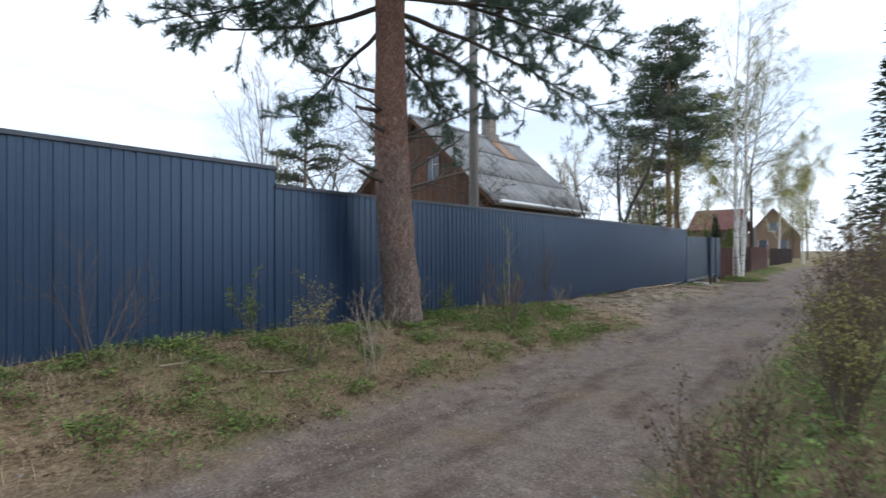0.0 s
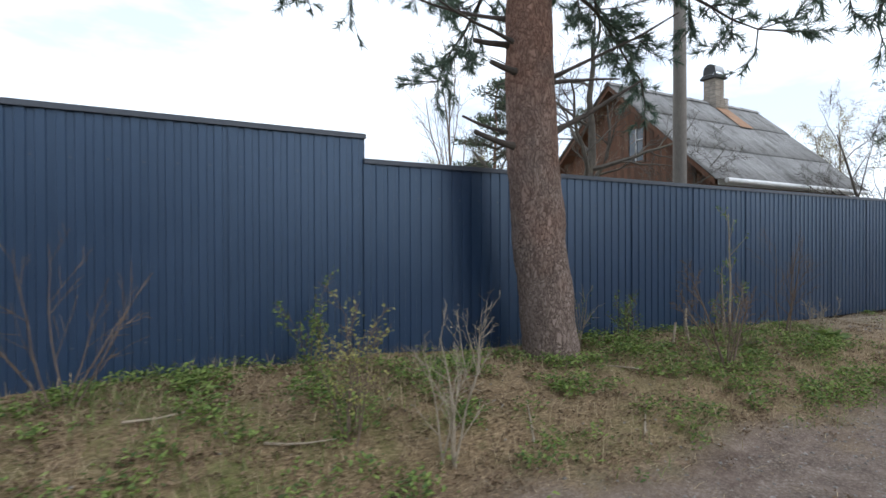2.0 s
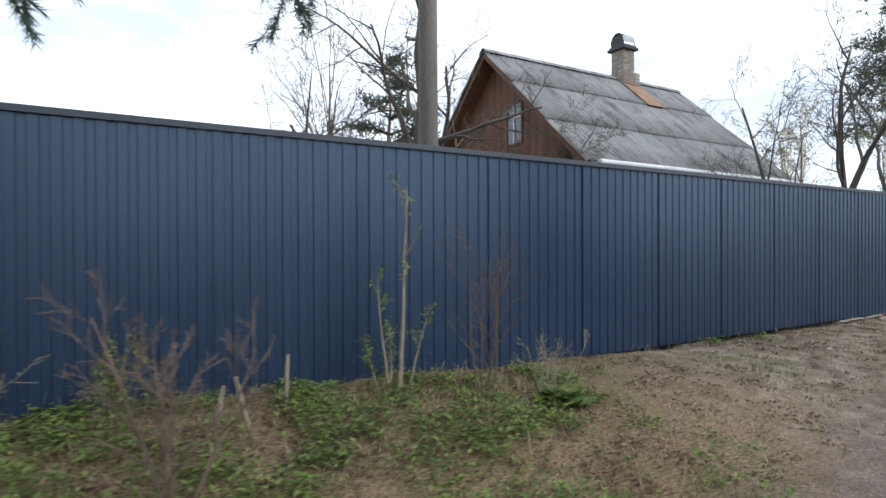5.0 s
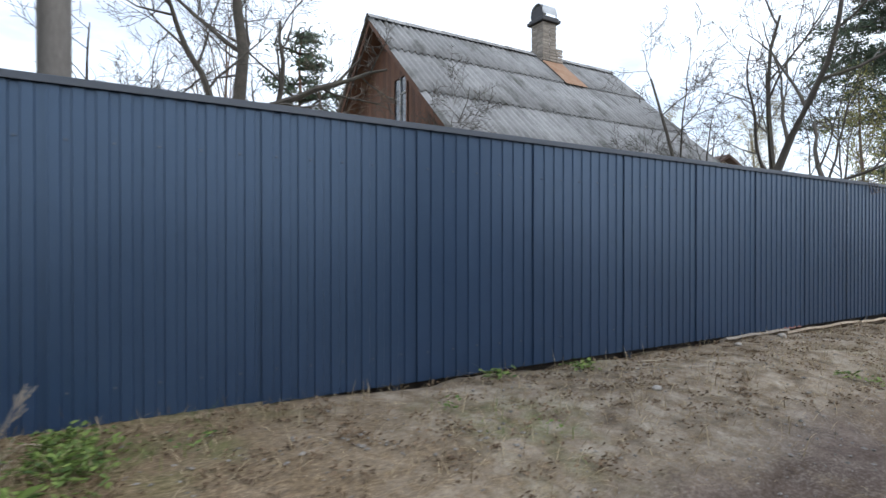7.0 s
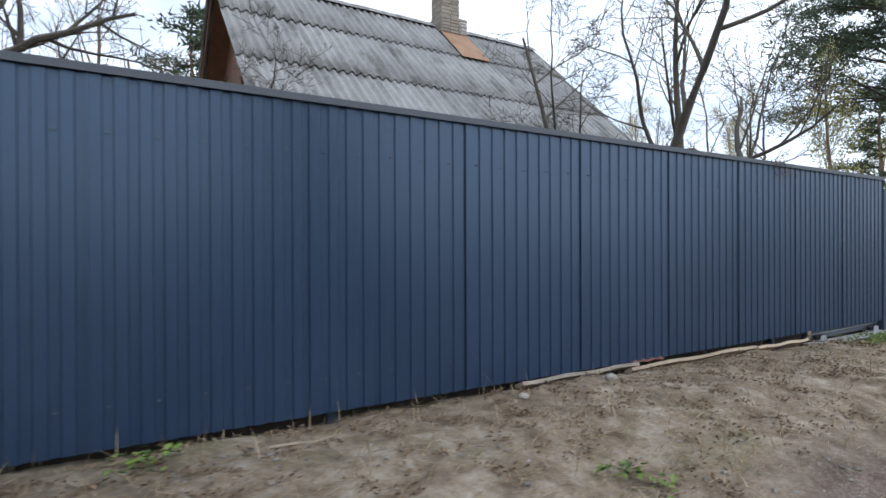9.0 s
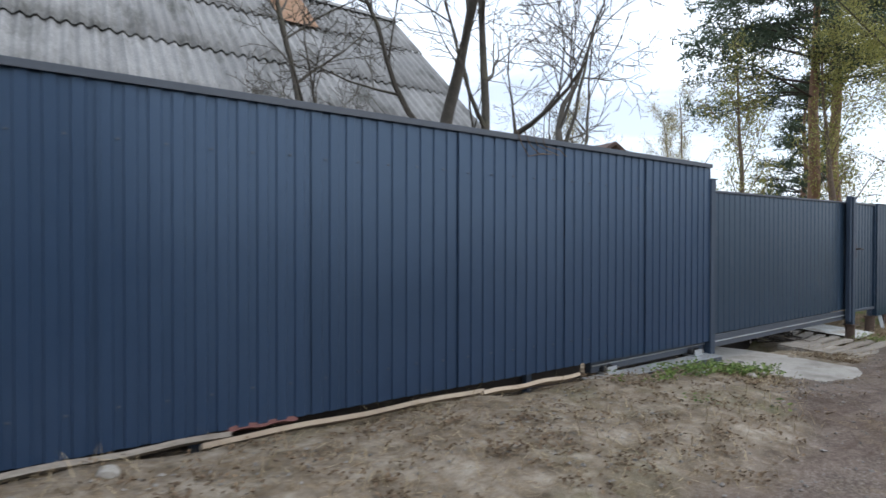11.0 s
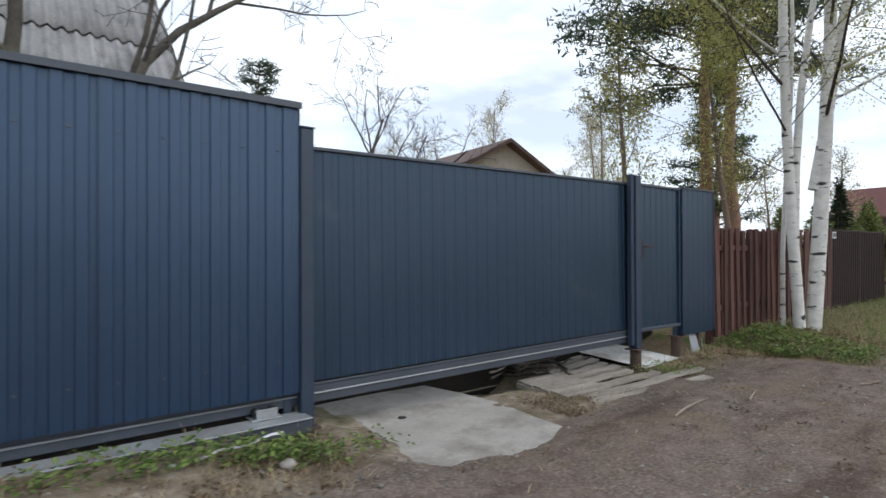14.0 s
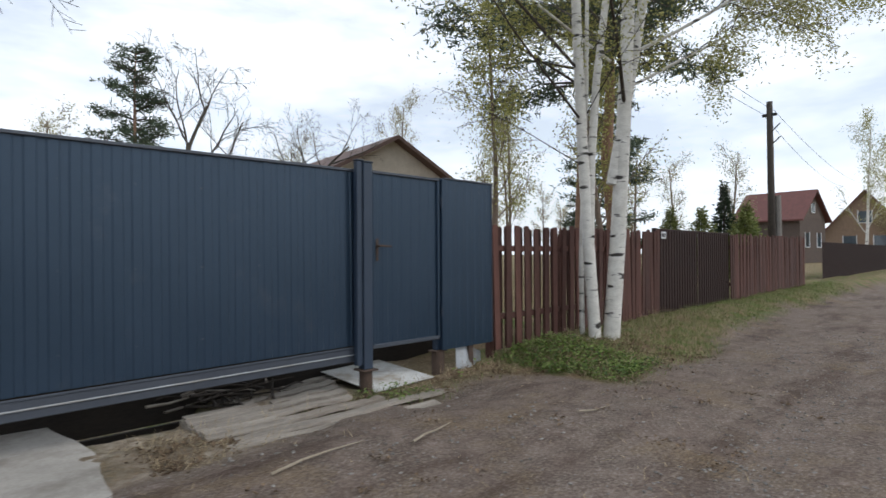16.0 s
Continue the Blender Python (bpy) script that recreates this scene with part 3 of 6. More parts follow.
# ---- sliding gate, wicket and wing ----
def build_gate():
    gate = thing("sliding_gate", "dark blue-grey sliding gate of profiled steel, shut", "gate", place=pose(24.3, 0.035, 0.285, 0, -0.5, 0) @ pose(-24.3, 0, -0.3))
    x0, x1, z0, z1, y = 22.44, 26.33, 0.345, 2.03, 0.05
    part("leaf", sheet_shape(x1 - x0, z0 + 0.03, z1 - 0.01, (x1 - x0) / 32, 0.006).mesh("leaf"), GATE_BLUE, gate, place=pose(x0, y, 0))
    part("top_rail", Shape().slab(x0 - 0.02, x1 + 0.01, y - 0.02, y + 0.045, z1 - 0.025, z1, 0.004), FENCE_TRIM, gate)
    beam = Shape().slab(20.45, x1 + 0.01, y - 0.012, y + 0.06, z0 - 0.12, z0 + 0.004, 0.006)
    part("bottom_beam", beam, FENCE_TRIM, gate, "grey steel carrying beam")
    part("beam_edge", Shape().slab(x0, x1 + 0.01, y - 0.022, y - 0.0135, z0 + 0.006, z0 + 0.022, 0.003), FENCE_TRIM, gate)
    part("beam_lip", Shape().slab(20.45, x1, y - 0.026, y - 0.0135, z0 - 0.058, z0 - 0.046, 0.003), GALVANISED, gate, "pale worn edge of the beam")
    for z in (0.6, 1.15, 1.75):
        for k in range(8):
            part("screw", SCREW_MESH, SCREW, gate, place=pose(x0 + 0.14 + k * 0.455, y + 0.008, z))
    for a, b in ((20.45, 22.32),):
        part("tail_frame", Shape().slab(a, b, y - 0.01, y + 0.05, z0 + 0.006, z0 + 0.05, 0.004), POST_BLUE, gate)

    rail = thing("gate_track_beam", "grey steel channel on the ground under the gate's tail", "beam")
    part("channel", Shape().slab(20.3, 22.36, -0.13, -0.03, 0.065, 0.15, 0.006), FENCE_TRIM, rail)
    part("flange", Shape().slab(20.3, 22.36, -0.14, 0.06, 0.152, 0.162, 0.003), GALVANISED, rail, "pale galvanised flange")
    for px in (20.65, 22.1):
        roller = thing("roller_carriage", "steel roller carriage carrying the gate's beam", "roller", "gate roller carriages")
        part("plate", Shape().slab(px - 0.1, px + 0.1, -0.02, 0.12, 0.164, 0.176, 0.003), GALVANISED, roller)
        for dx in (-0.055, 0.055):
            part("wheel", Shape().tube([(px + dx, 0.02, 0.205), (px + dx, 0.024, 0.205), (px + dx, 0.07, 0.205), (px + dx, 0.074, 0.205)], [0.022, 0.029, 0.029, 0.022], 14, True), DARK_METAL, roller)
        part("bracket", Shape().slab(px - 0.07, px + 0.07, -0.012, -0.004, 0.176, 0.234, 0.002), GALVANISED, roller)

    def steel_post(name, label, px, w, top, base, foot, y0, d):
        post = thing(name, label, "post", "gate posts")
        part("shaft", Shape().slab(px, px + w, y0, y0 + d, foot, top, 0.006), POST_BLUE, post)
        part("cap", Shape().slab(px - 0.004, px + w + 0.006, y0 - 0.006, y0 + d + 0.006, top + 0.001, top + 0.014, 0.004), POST_BLUE, post)
        if base is not None:
            part("flange", Shape().slab(px - 0.035, px + w + 0.035, y0 - 0.035, y0 + d + 0.035, foot - 0.016, foot - 0.001, 0.003), RUST, post, "rusty bolted flange")
            part("stub", Shape().tube([(px + w / 2, y0 + d / 2, base), (px + w / 2, y0 + d / 2, foot - 0.016)], [w * 0.62, w * 0.62], 14, True), RUST, post, "rusty pile head")
        return post

    steel_post("gate_post", "square dark blue steel post at the end of the fence", 22.333, 0.095, 2.1, -0.25, 0.06, -0.015, 0.08)
    steel_post("gate_post", "square dark blue steel post between gate and wicket", 26.265, 0.1, 2.09, -0.35, 0.16, -0.03, 0.1)
    steel_post("guide_post", "slim dark steel guide post against the gate post", 26.2015, 0.06, 2.1, None, 0.2, -0.01, 0.06)

    wicket = thing("wicket_gate", "dark blue-grey steel wicket gate, shut", "gate", place=pose(0.075, 0, 0))
    part("leaf", sheet_shape(0.845, 0.37, 2.005, 0.845 / 7, 0.006).mesh("leaf"), GATE_BLUE, wicket, place=pose(26.325, 0.02, 0))
    for a, b, c, d in ((26.31, 27.185, 0.335, 0.372), (26.31, 27.185, 2.003, 2.03)):
        part("frame_rail", Shape().slab(a, b, 0.0, 0.045, c, d, 0.004), FENCE_TRIM, wicket)
    for a in (26.31, 27.155):
        part("frame_stile", Shape().slab(a, a + 0.03, 0.0, 0.045, 0.3725, 2.0025, 0.004), GATE_BLUE, wicket)
    part("lock_plate", Shape().slab(26.345, 26.375, -0.008, 0.0, 1.17, 1.38, 0.003), RUST, wicket, "dark narrow lock plate")
    part("handle", Shape().tube([(26.36, -0.006, 1.31), (26.36, -0.05, 1.31), (26.375, -0.058, 1.312), (26.49, -0.058, 1.305)], [0.011, 0.011, 0.011, 0.009], 8, True), RUST, wicket, "dark lever handle")
    part("keyhole", Shape().tube([(26.36, -0.008, 1.215), (26.36, -0.013, 1.215)], [0.012, 0.01], 10, True), DARK_METAL, wicket)
    for z in (0.62, 1.78):
        part("hinge", Shape().tube([(27.2, -0.012, z - 0.05), (27.2, -0.012, z + 0.05)], [0.012, 0.012], 8, True), POST_BLUE, wicket)

    steel_post("wicket_post", "brown steel post stub under the wicket's hinge side", 27.24, 0.11, 2.03, -0.35, 0.21, 0.048, 0.06)
    wing = thing("fence_wing", "plain dark blue-grey steel panel beside the wicket", "fence panel", place=pose(0.09, 0, 0))
    part("panel", sheet_shape(0.77, 0.215, 2.03, 0.76 / 6, 0.003).mesh("panel"), GATE_BLUE, wing, place=pose(27.203, -0.014, 0))
    part("capping", Shape().slab(27.225, 27.985, -0.03, 0.03, 2.028, 2.045, 0.003), FENCE_TRIM, wing)
    part("edge_strip", Shape().slab(27.187, 27.2015, -0.016, 0.046, 0.22, 2.027, 0.003), GATE_BLUE, wing)
    part("edge_strip", Shape().slab(27.972, 27.985, -0.025, 0.03, 0.22, 2.027, 0.003), FENCE_TRIM, wing)
    for a in (27.62,):
        part("leg", Shape().slab(a, a + 0.07, 0.01, 0.07, -0.35, 0.5, 0.004), RUST, wing)


build_gate()


# ---- lane-side slab, planks and sheets ----
def build_slab():
    bm = bmesh.new()
    outline = []
    corners = [(22.5, 0.16), (22.64, -0.61), (22.75, -1.1), (22.99, -1.24), (23.82, -1.19), (24.03, -1.0), (24.13, 0.0), (24.0, 0.88), (22.52, 0.88)]
    for (ax, ay), (bx, by) in zip(corners, corners[1:] + corners[:1]):
        for k in range(5):
            s = k / 5
            j = 0.05 * noise.noise(Vector((ax + s * 4 * (bx - ax), ay + s * 4 * (by - ay), 7)))
            outline.append((ax + (bx - ax) * s + j, ay + (by - ay) * s + j))
    top = [bm.verts.new((x, y, -0.062 + 0.008 * noise.noise(Vector((x * 3, y * 3, 1))))) for x, y in outline]
    low = [bm.verts.new((x * 1.0 + 0.02 * (1 if x > 23.3 else -1), y, -0.35)) for x, y in outline]
    bm.faces.new(top)
    n = len(top)
    for i in range(n):
        bm.faces.new((top[i], low[i], low[(i + 1) % n], top[(i + 1) % n]))
    bmesh.ops.bevel(bm, geom=[e for e in bm.edges if all(v in top for v in e.verts)], offset=0.015, segments=2, affect="EDGES")
    bmesh.ops.recalc_face_normals(bm, faces=bm.faces[:])
    me = bpy.data.meshes.new("concrete_slab")
    bm.to_mesh(me)
    bm.free()
    me.materials.append(CONCRETE)
    slab = tagged(new("concrete_slab", me), "worn pale concrete slab in front of the gate", "slab")
    return slab


build_slab()
part("drain_hole", Shape().tube([(23.22, 0.1, -0.061), (23.22, 0.1, -0.053)], [0.035, 0.03], 12, True), DARK_METAL, bpy.data.objects["concrete_slab"])


def plank(name, label, category, a, b, w, t, mat, group="", roll=0.0, z0=None, warp=0.01):
    """A worn board from a to b (x, y), lying on the ground or at the given heights."""
    ax, ay = a
    bx, by = b
    length = math.hypot(bx - ax, by - ay)
    yaw = math.degrees(math.atan2(by - ay, bx - ax))
    za, zb = z0 if z0 else (ground_z(ax, ay, False) + t + 0.008, ground_z(bx, by, False) + t + 0.008)
    pitch = math.degrees(math.atan2(zb - za, length))
    n, s = 10, Shape()
    rows = []
    for i in range(n + 1):
        x = length * i / n
        j = warp * math.sin(i * 1.3 + ax)
        e = 0.008 * noise.noise(Vector((ax + x * 3, ay, 2)))
        g = 0.008 * noise.noise(Vector((ax + x * 3, ay, 8)))
        sk = (random.uniform(-0.02, 0.02) if i in (0, n) else 0)
        rows.append([(x + sk, -w / 2 + e, -t + j), (x - sk, w / 2 + g, -t + j), (x - sk, w / 2 + g - 0.003, j), (x + sk, -w / 2 + e + 0.003, j)])
    vs = [p for r in rows for p in r]
    fs = [(i * 4 + k, i * 4 + (k + 1) % 4, (i + 1) * 4 + (k + 1) % 4, (i + 1) * 4 + k) for i in range(n) for k in range(4)]
    fs += [(0, 3, 2, 1), tuple(n * 4 + k for k in range(4))]
    me = s.add(vs, fs).mesh(name)
    me.materials.append(mat)
    ob = tagged(new(name, me), label, category, group)
    ob.matrix_basis = Matrix.Translation((ax, ay, za)) @ pose(0, 0, 0, 0, 0, yaw) @ pose(0, 0, 0, roll, -pitch, 0)
    return ob


def build_planks():
    for a, b, w, z, r in (((24.62, -0.5), (26.6, -0.66), 0.13, (-0.08, -0.07), 2), ((24.9, -0.4), (27.15, -0.42), 0.14, (-0.07, -0.055), -3),
                          ((25.1, -0.22), (26.3, -0.24), 0.12, (-0.06, -0.05), 2), ((25.06, -0.02), (26.1, -0.04), 0.13, (-0.055, -0.04), -3),
                          ((25.22, 0.13), (26.15, 0.14), 0.12, (-0.05, -0.03), 3), ((25.5, 0.28), (26.2, 0.36), 0.12, (-0.055, -0.04), -2),
                          ((25.6, 0.46), (26.28, 0.55), 0.12, (-0.05, -0.035), 2), ((25.75, 0.64), (26.5, 0.8), 0.11, (-0.05, -0.03), 2),
                          ((25.3, 0.42), (25.55, 0.5), 0.07, (-0.055, -0.05), 4), ((24.95, -0.74), (25.65, -0.78), 0.05, (-0.085, -0.085), 0)):
        plank("plank", "weathered grey plank in a heap by the gate", "plank", a, b, w, 0.024, OLD_WOOD, "planks heaped by the gate", r, z, 0.006)
    pallet = thing("board_panel", "weathered panel of grey boards lying by the gate", "board panel", place=pose(24.74, -0.3, -0.1, 1, -0.5, -3))
    for k in range(6):
        part("board", Shape().slab(0.0 + 0.02 * (k % 2), 0.6, 0.115 * k, 0.115 * k + 0.108, 0.02, 0.042, 0.004), OLD_WOOD, pallet)
    for px in (0.0, 0.52):
        part("batten", Shape().slab(px, px + 0.05, 0.0, 0.68, -0.03, 0.0185, 0.004), OLD_WOOD, pallet)
    me = Shape().slab(0, 0.78, 0, 0.9, 0, 0.008, 0.002).mesh("flat_sheet")
    me.materials.append(PALE_SHEET)
    sheet = tagged(new("flat_sheet", me), "pale grey flat sheet leaning on the plank heap", "sheet")
    sheet.matrix_basis = pose(26.36, -0.08, -0.06, 4, -1, 3)
    s = Shape()
    pts = [(0, 0), (0.16, 0.015), (0.3, 0.06), (0.42, 0.14), (0.5, 0.16)]
    s.add([(x, y, z) for z in (0, 0.38) for x, y in pts] + [(x, y + 0.004, z) for z in (0, 0.38) for x, y in pts],
          [(i, i + 1, i + 6, i + 5) for i in range(4)] + [(10 + i, 15 + i, 16 + i, 11 + i) for i in range(4)] + [(5 + i, 6 + i, 16 + i, 15 + i) for i in range(4)] + [(0, 5, 15, 10), (4, 14, 19, 9)])
    me = s.mesh("bent_sheet")
    me.materials.append(GALVANISED)
    bent = tagged(new("bent_sheet", me), "bent galvanised sheet under the wing panel", "sheet")
    bent.matrix_basis = pose(27.45, -0.05, -0.1, -18, 12, -8)
    # boards along the foot of the fence
    for a, b, w, z, mat in (((17.05, -0.07), (19.05, -0.03), 0.10, (0.272, 0.265), FRESH_WOOD), ((19.02, -0.06), (20.12, -0.03), 0.13, (0.25, 0.235), FRESH_WOOD),
                            ((15.9, 0.0), (17.2, -0.015), 0.09, (0.285, 0.29), OLD_WOOD), ((17.2, 0.035), (17.62, 0.035), 0.06, (0.30, 0.30), RED_ROOF)):
        plank("foot_board", "pale worn board lying along the foot of the fence", "board", a, b, w, 0.03, mat, "boards along the fence foot", -28, z, 0.006)
    plank("stake", "short split stake by the fence foot", "stake", (20.16, -0.08), (20.24, -0.02), 0.035, 0.02, FRESH_WOOD, z0=(0.33, 0.16))
    plank("white_stick", "thin pale stick in the grass by the gate", "stick", (21.45, -0.42), (22.1, -0.26), 0.018, 0.012, WHITE_PAINT, z0=(0.15, 0.15))


build_planks()


def brush_pile():
    rng = random.Random(17)
    pile = thing("brush_pile", "heap of dark dead branches under the gate's edge", "brush pile")
    for k in range(34):
        x, y = 25.3 + rng.gauss(0, 0.25), 0.72 + rng.gauss(0, 0.13)
        a, ln = rng.uniform(-0.5, 0.5) + (0 if rng.random() < 0.7 else 1.3), rng.uniform(0.25, 0.7)
        z = -0.12 + 0.2 * rng.random()
        pts = [(x + math.cos(a) * ln * (s - 0.5), y + math.sin(a) * ln * (s - 0.5), z + rng.uniform(-0.02, 0.03)) for s in (0, 0.35, 0.7, 1)]
        part("stick", Shape().tube(pts, [0.014, 0.012, 0.009, 0.005], 5, True), BRANCH_DARK if k % 4 else OLD_WOOD, pile)


brush_pile()


def fallen_twigs():
    rng = random.Random(19)
    for x, y, a, ln in ((5.20, -2.05, 0.7, 0.45), (4.35, -1.9, 1.0, 0.5), (2.75, -1.5, -0.4, 0.4), (6.65, -1.9, 0.3, 0.35), (6.05, -1.3, 2.4, 0.5), (8.05, -2.4, 0.5, 0.3), (8.85, -2.6, -0.6, 0.3),
                        (11.3, -2.9, 0.9, 0.28), (13.9, -0.5, 0.1, 0.4), (2.05, -1.1, 0.2, 0.6), (25.6, -1.5, 0.3, 0.5), (26.9, -1.9, -0.2, 0.35), (24.7, -1.35, 0.15, 0.7)):
        z = ground_z(x, y) + 0.02
        pts = [(x + math.cos(a) * ln * s, y + math.sin(a) * ln * s, max(z + 0.012 * math.sin(5 * s + x), ground_z(x + math.cos(a) * ln * s, y + math.sin(a) * ln * s) + 0.006)) for s in (0, 0.3, 0.6, 1)]
        me = Shape().tube(pts, [0.009, 0.008, 0.006, 0.003], 6, True).mesh("fallen_twig")
        me.materials.append(BARE_STEM)
        tagged(new("fallen_twig", me), "pale fallen twig lying on the verge", "twig", "fallen twigs")
    vine = thing("dry_vine", "dry thin vine hanging over the top of the fence", "vine")
    for k in range(4):
        x = 19.42 + 0.09 * k
        pts = [(x, 0.06, 2.26), (x + 0.01, -0.03, 2.30), (x + 0.05, -0.036, 2.2), (x + 0.13 + 0.03 * k, -0.034, 2.1 + 0.03 * k), (x + 0.3, -0.034, 2.14)]
        part("stem", Shape().tube(pts, [0.004] * 5, 5), TWIG_BROWN, vine)


fallen_twigs()


# ---- wooden picket fences and the brown gate beyond ----
def picket_mesh(h, w, t):
    s = Shape()
    tip = h - 0.02
    s.add([(-w / 2, 0, 0), (w / 2, 0, 0), (w / 2, 0, tip), (w * 0.3, 0, h), (-w * 0.3, 0, h), (-w / 2, 0, tip),
           (-w / 2, t, 0), (w / 2, t, 0), (w / 2, t, tip), (w * 0.3, t, h), (-w * 0.3, t, h), (-w / 2, t, tip)],
          [(0, 1, 2, 3, 4, 5), (11, 10, 9, 8, 7, 6)] + [(i, 6 + i, 6 + (i + 1) % 6, (i + 1) % 6) for i in range(6)])
    return s.mesh("picket")


def picket_fence(name, label, x0, x1, y0, y1, top0, top1, step, both=False, low=0.02):
    f = thing(name, label, "fence", kind="structure")
    meshes = [picket_mesh(1.45, 0.094, 0.02), picket_mesh(1.43, 0.088, 0.02), picket_mesh(1.46, 0.098, 0.02)]
    back = picket_mesh(1.45, 0.128, 0.02)
    n = int((x1 - x0) / step)
    for i in range(n + 1):
        s = i / max(1, n)
        x, y, top = x0 + (x1 - x0) * s, y0 + (y1 - y0) * s, top0 + (top1 - top0) * s
        part("picket", meshes[i % 3], PICKET, f, place=pose(x + random.uniform(-0.01, 0.01), y, top - 1.45 + random.uniform(-0.02, 0.02), random.uniform(-0.8, 0.8), random.uniform(-1, 1), random.uniform(-3, 3)))
        if both:
            part("picket", back, PICKET, f, place=pose(x + step / 2, y + 0.075, top - 1.46 + random.uniform(-0.02, 0.02), 0, random.uniform(-0.8, 0.8), 0))
    yaw = math.degrees(math.atan2(y1 - y0, x1 - x0))
    for z in (0.35, 1.15):
        m = pose(x0, y0 + 0.047, 0, 0, 0, yaw)
        part("rail", Shape().slab(0, x1 - x0, -0.02, 0.02, top0 - 1.45 + z, top0 - 1.45 + z + 0.07, 0.004, m), PICKET, f)
    for k in range(max(2, int((x1 - x0) / 2.2)) + 1):
        s = k / max(2, int((x1 - x0) / 2.2))
        px, py = x0 + (x1 - x0) * s, y0 + (y1 - y0) * s + 0.1
        part("post", Shape().slab(px - 0.045, px + 0.045, py, py + 0.08, -0.4, top0 - 0.1, 0.006), PICKET, f)
    return f


picket_fence("picket_fence_near", "weathered red-brown wooden picket fence, boards on both sides", 28.15, 31.0, -0.05, -0.05, 1.56, 1.60, 0.185, True)
picket_fence("picket_fence_close", "red-brown wooden fence of close upright boards", 31.08, 32.25, -0.06, -0.06, 1.60, 1.60, 0.103)
picket_fence("picket_fence_far", "red-brown wooden fence of close upright boards", 35.7, 41.3, -0.08, -0.12, 1.62, 1.66, 0.105)


def build_brown_gates():
    g = thing("brown_gate", "dark brown profiled steel gate between wooden fences", "gate")
    part("leaf", sheet_shape(1.66, 0.12, 1.62, 0.1106, 0.012).mesh("leaf"), BROWN_STEEL, g, place=pose(32.32, -0.03, 0))
    part("leaf", sheet_shape(1.66, 0.12, 1.62, 0.1106, 0.012).mesh("leaf"), BROWN_STEEL, g, place=pose(34.0, -0.03, 0))
    for px in (32.26, 35.62):
        part("gate_post", Shape().slab(px, px + 0.06, -0.02, 0.05, -0.3, 1.66, 0.004), BROWN_STEEL, g)
    part("top_rail", Shape().slab(32.325, 35.615, -0.02, 0.03, 1.621, 1.65, 0.004), BROWN_STEEL, g)
    plate = thing("number_plate", "small white house number plate on the fence", "plate")
    part("plate", Shape().slab(32.42, 32.60, -0.05, -0.043, 1.48, 1.6, 0.002), WHITE_PAINT, plate)
    for k in range(3):
        part("mark", Shape().box(32.44 + 0.05 * k, 32.475 + 0.05 * k, -0.0535, -0.051, 1.505, 1.575), DARK_METAL, plate)
    far = thing("brown_fence", "dark brown profiled steel fence farther along the lane", "fence", kind="structure")
    for k in range(14):
        part("sheet", sheet_shape(1.15, 0.1, 1.6, 0.115, 0.012).mesh("sheet"), BROWN_STEEL, far, place=pose(46.0 + 1.15 * k, 0.4 + 0.02 * k, 0.0))


build_brown_gates()


# ---- the wooden house with the corrugated roof ----
RX0, RX1, RIDGE_Y, RIDGE_Z, EAVE_Y, EAVE_Z = 14.8, 22.55, 7.6, 6.45, 4.03, 3.17


def roof_piece(x0, x1, s0, s1, side, lift, wave=0.155, amp=0.027):
    """One corrugated sheet lying on the roof slope, between two distances down from the ridge."""
    dy, dz = (EAVE_Y - RIDGE_Y), (EAVE_Z - RIDGE_Z)
    L = math.hypot(dy, dz)
    uy, uz = dy / L * side, dz / L
    ny, nz = -uz * side, abs(dy) / L
    ny = (EAVE_Z - RIDGE_Z) / L * (1 if side > 0 else -1)
    n = int(round((x1 - x0) / wave * 8))
    s = Shape()
    for face, off in ((0, 0.0), (1, -0.007)):
        for d in (s0, (s0 + s1) / 2, s1):
            up = lift * (d - s0) / (s1 - s0) + off
            for i in range(n + 1):
                x = x0 + (x1 - x0) * i / n
                h = up + amp * math.cos(2 * math.pi * x / wave)
                s.v.append((x, RIDGE_Y + uy * d + ny * h, RIDGE_Z + uz * d + nz * h))
    k = n + 1
    for r in range(2):
        s.f += [(r * k + i, r * k + i + 1, (r + 1) * k + i + 1, (r + 1) * k + i) for i in range(n)]
        s.f += [((3 + r) * k + i, (4 + r) * k + i, (4 + r) * k + i + 1, (3 + r) * k + i + 1) for i in range(n)]
    s.f += [(2 * k + i, 2 * k + i + 1, 5 * k + i + 1, 5 * k + i) for i in range(n)]
    s.f += [(0, 3 * k, 4 * k, k), (k, 4 * k, 5 * k, 2 * k)]
    s.f += [(n, k + n, 4 * k + n, 3 * k + n), (k + n, 2 * k + n, 5 * k + n, 4 * k + n)]
    return s


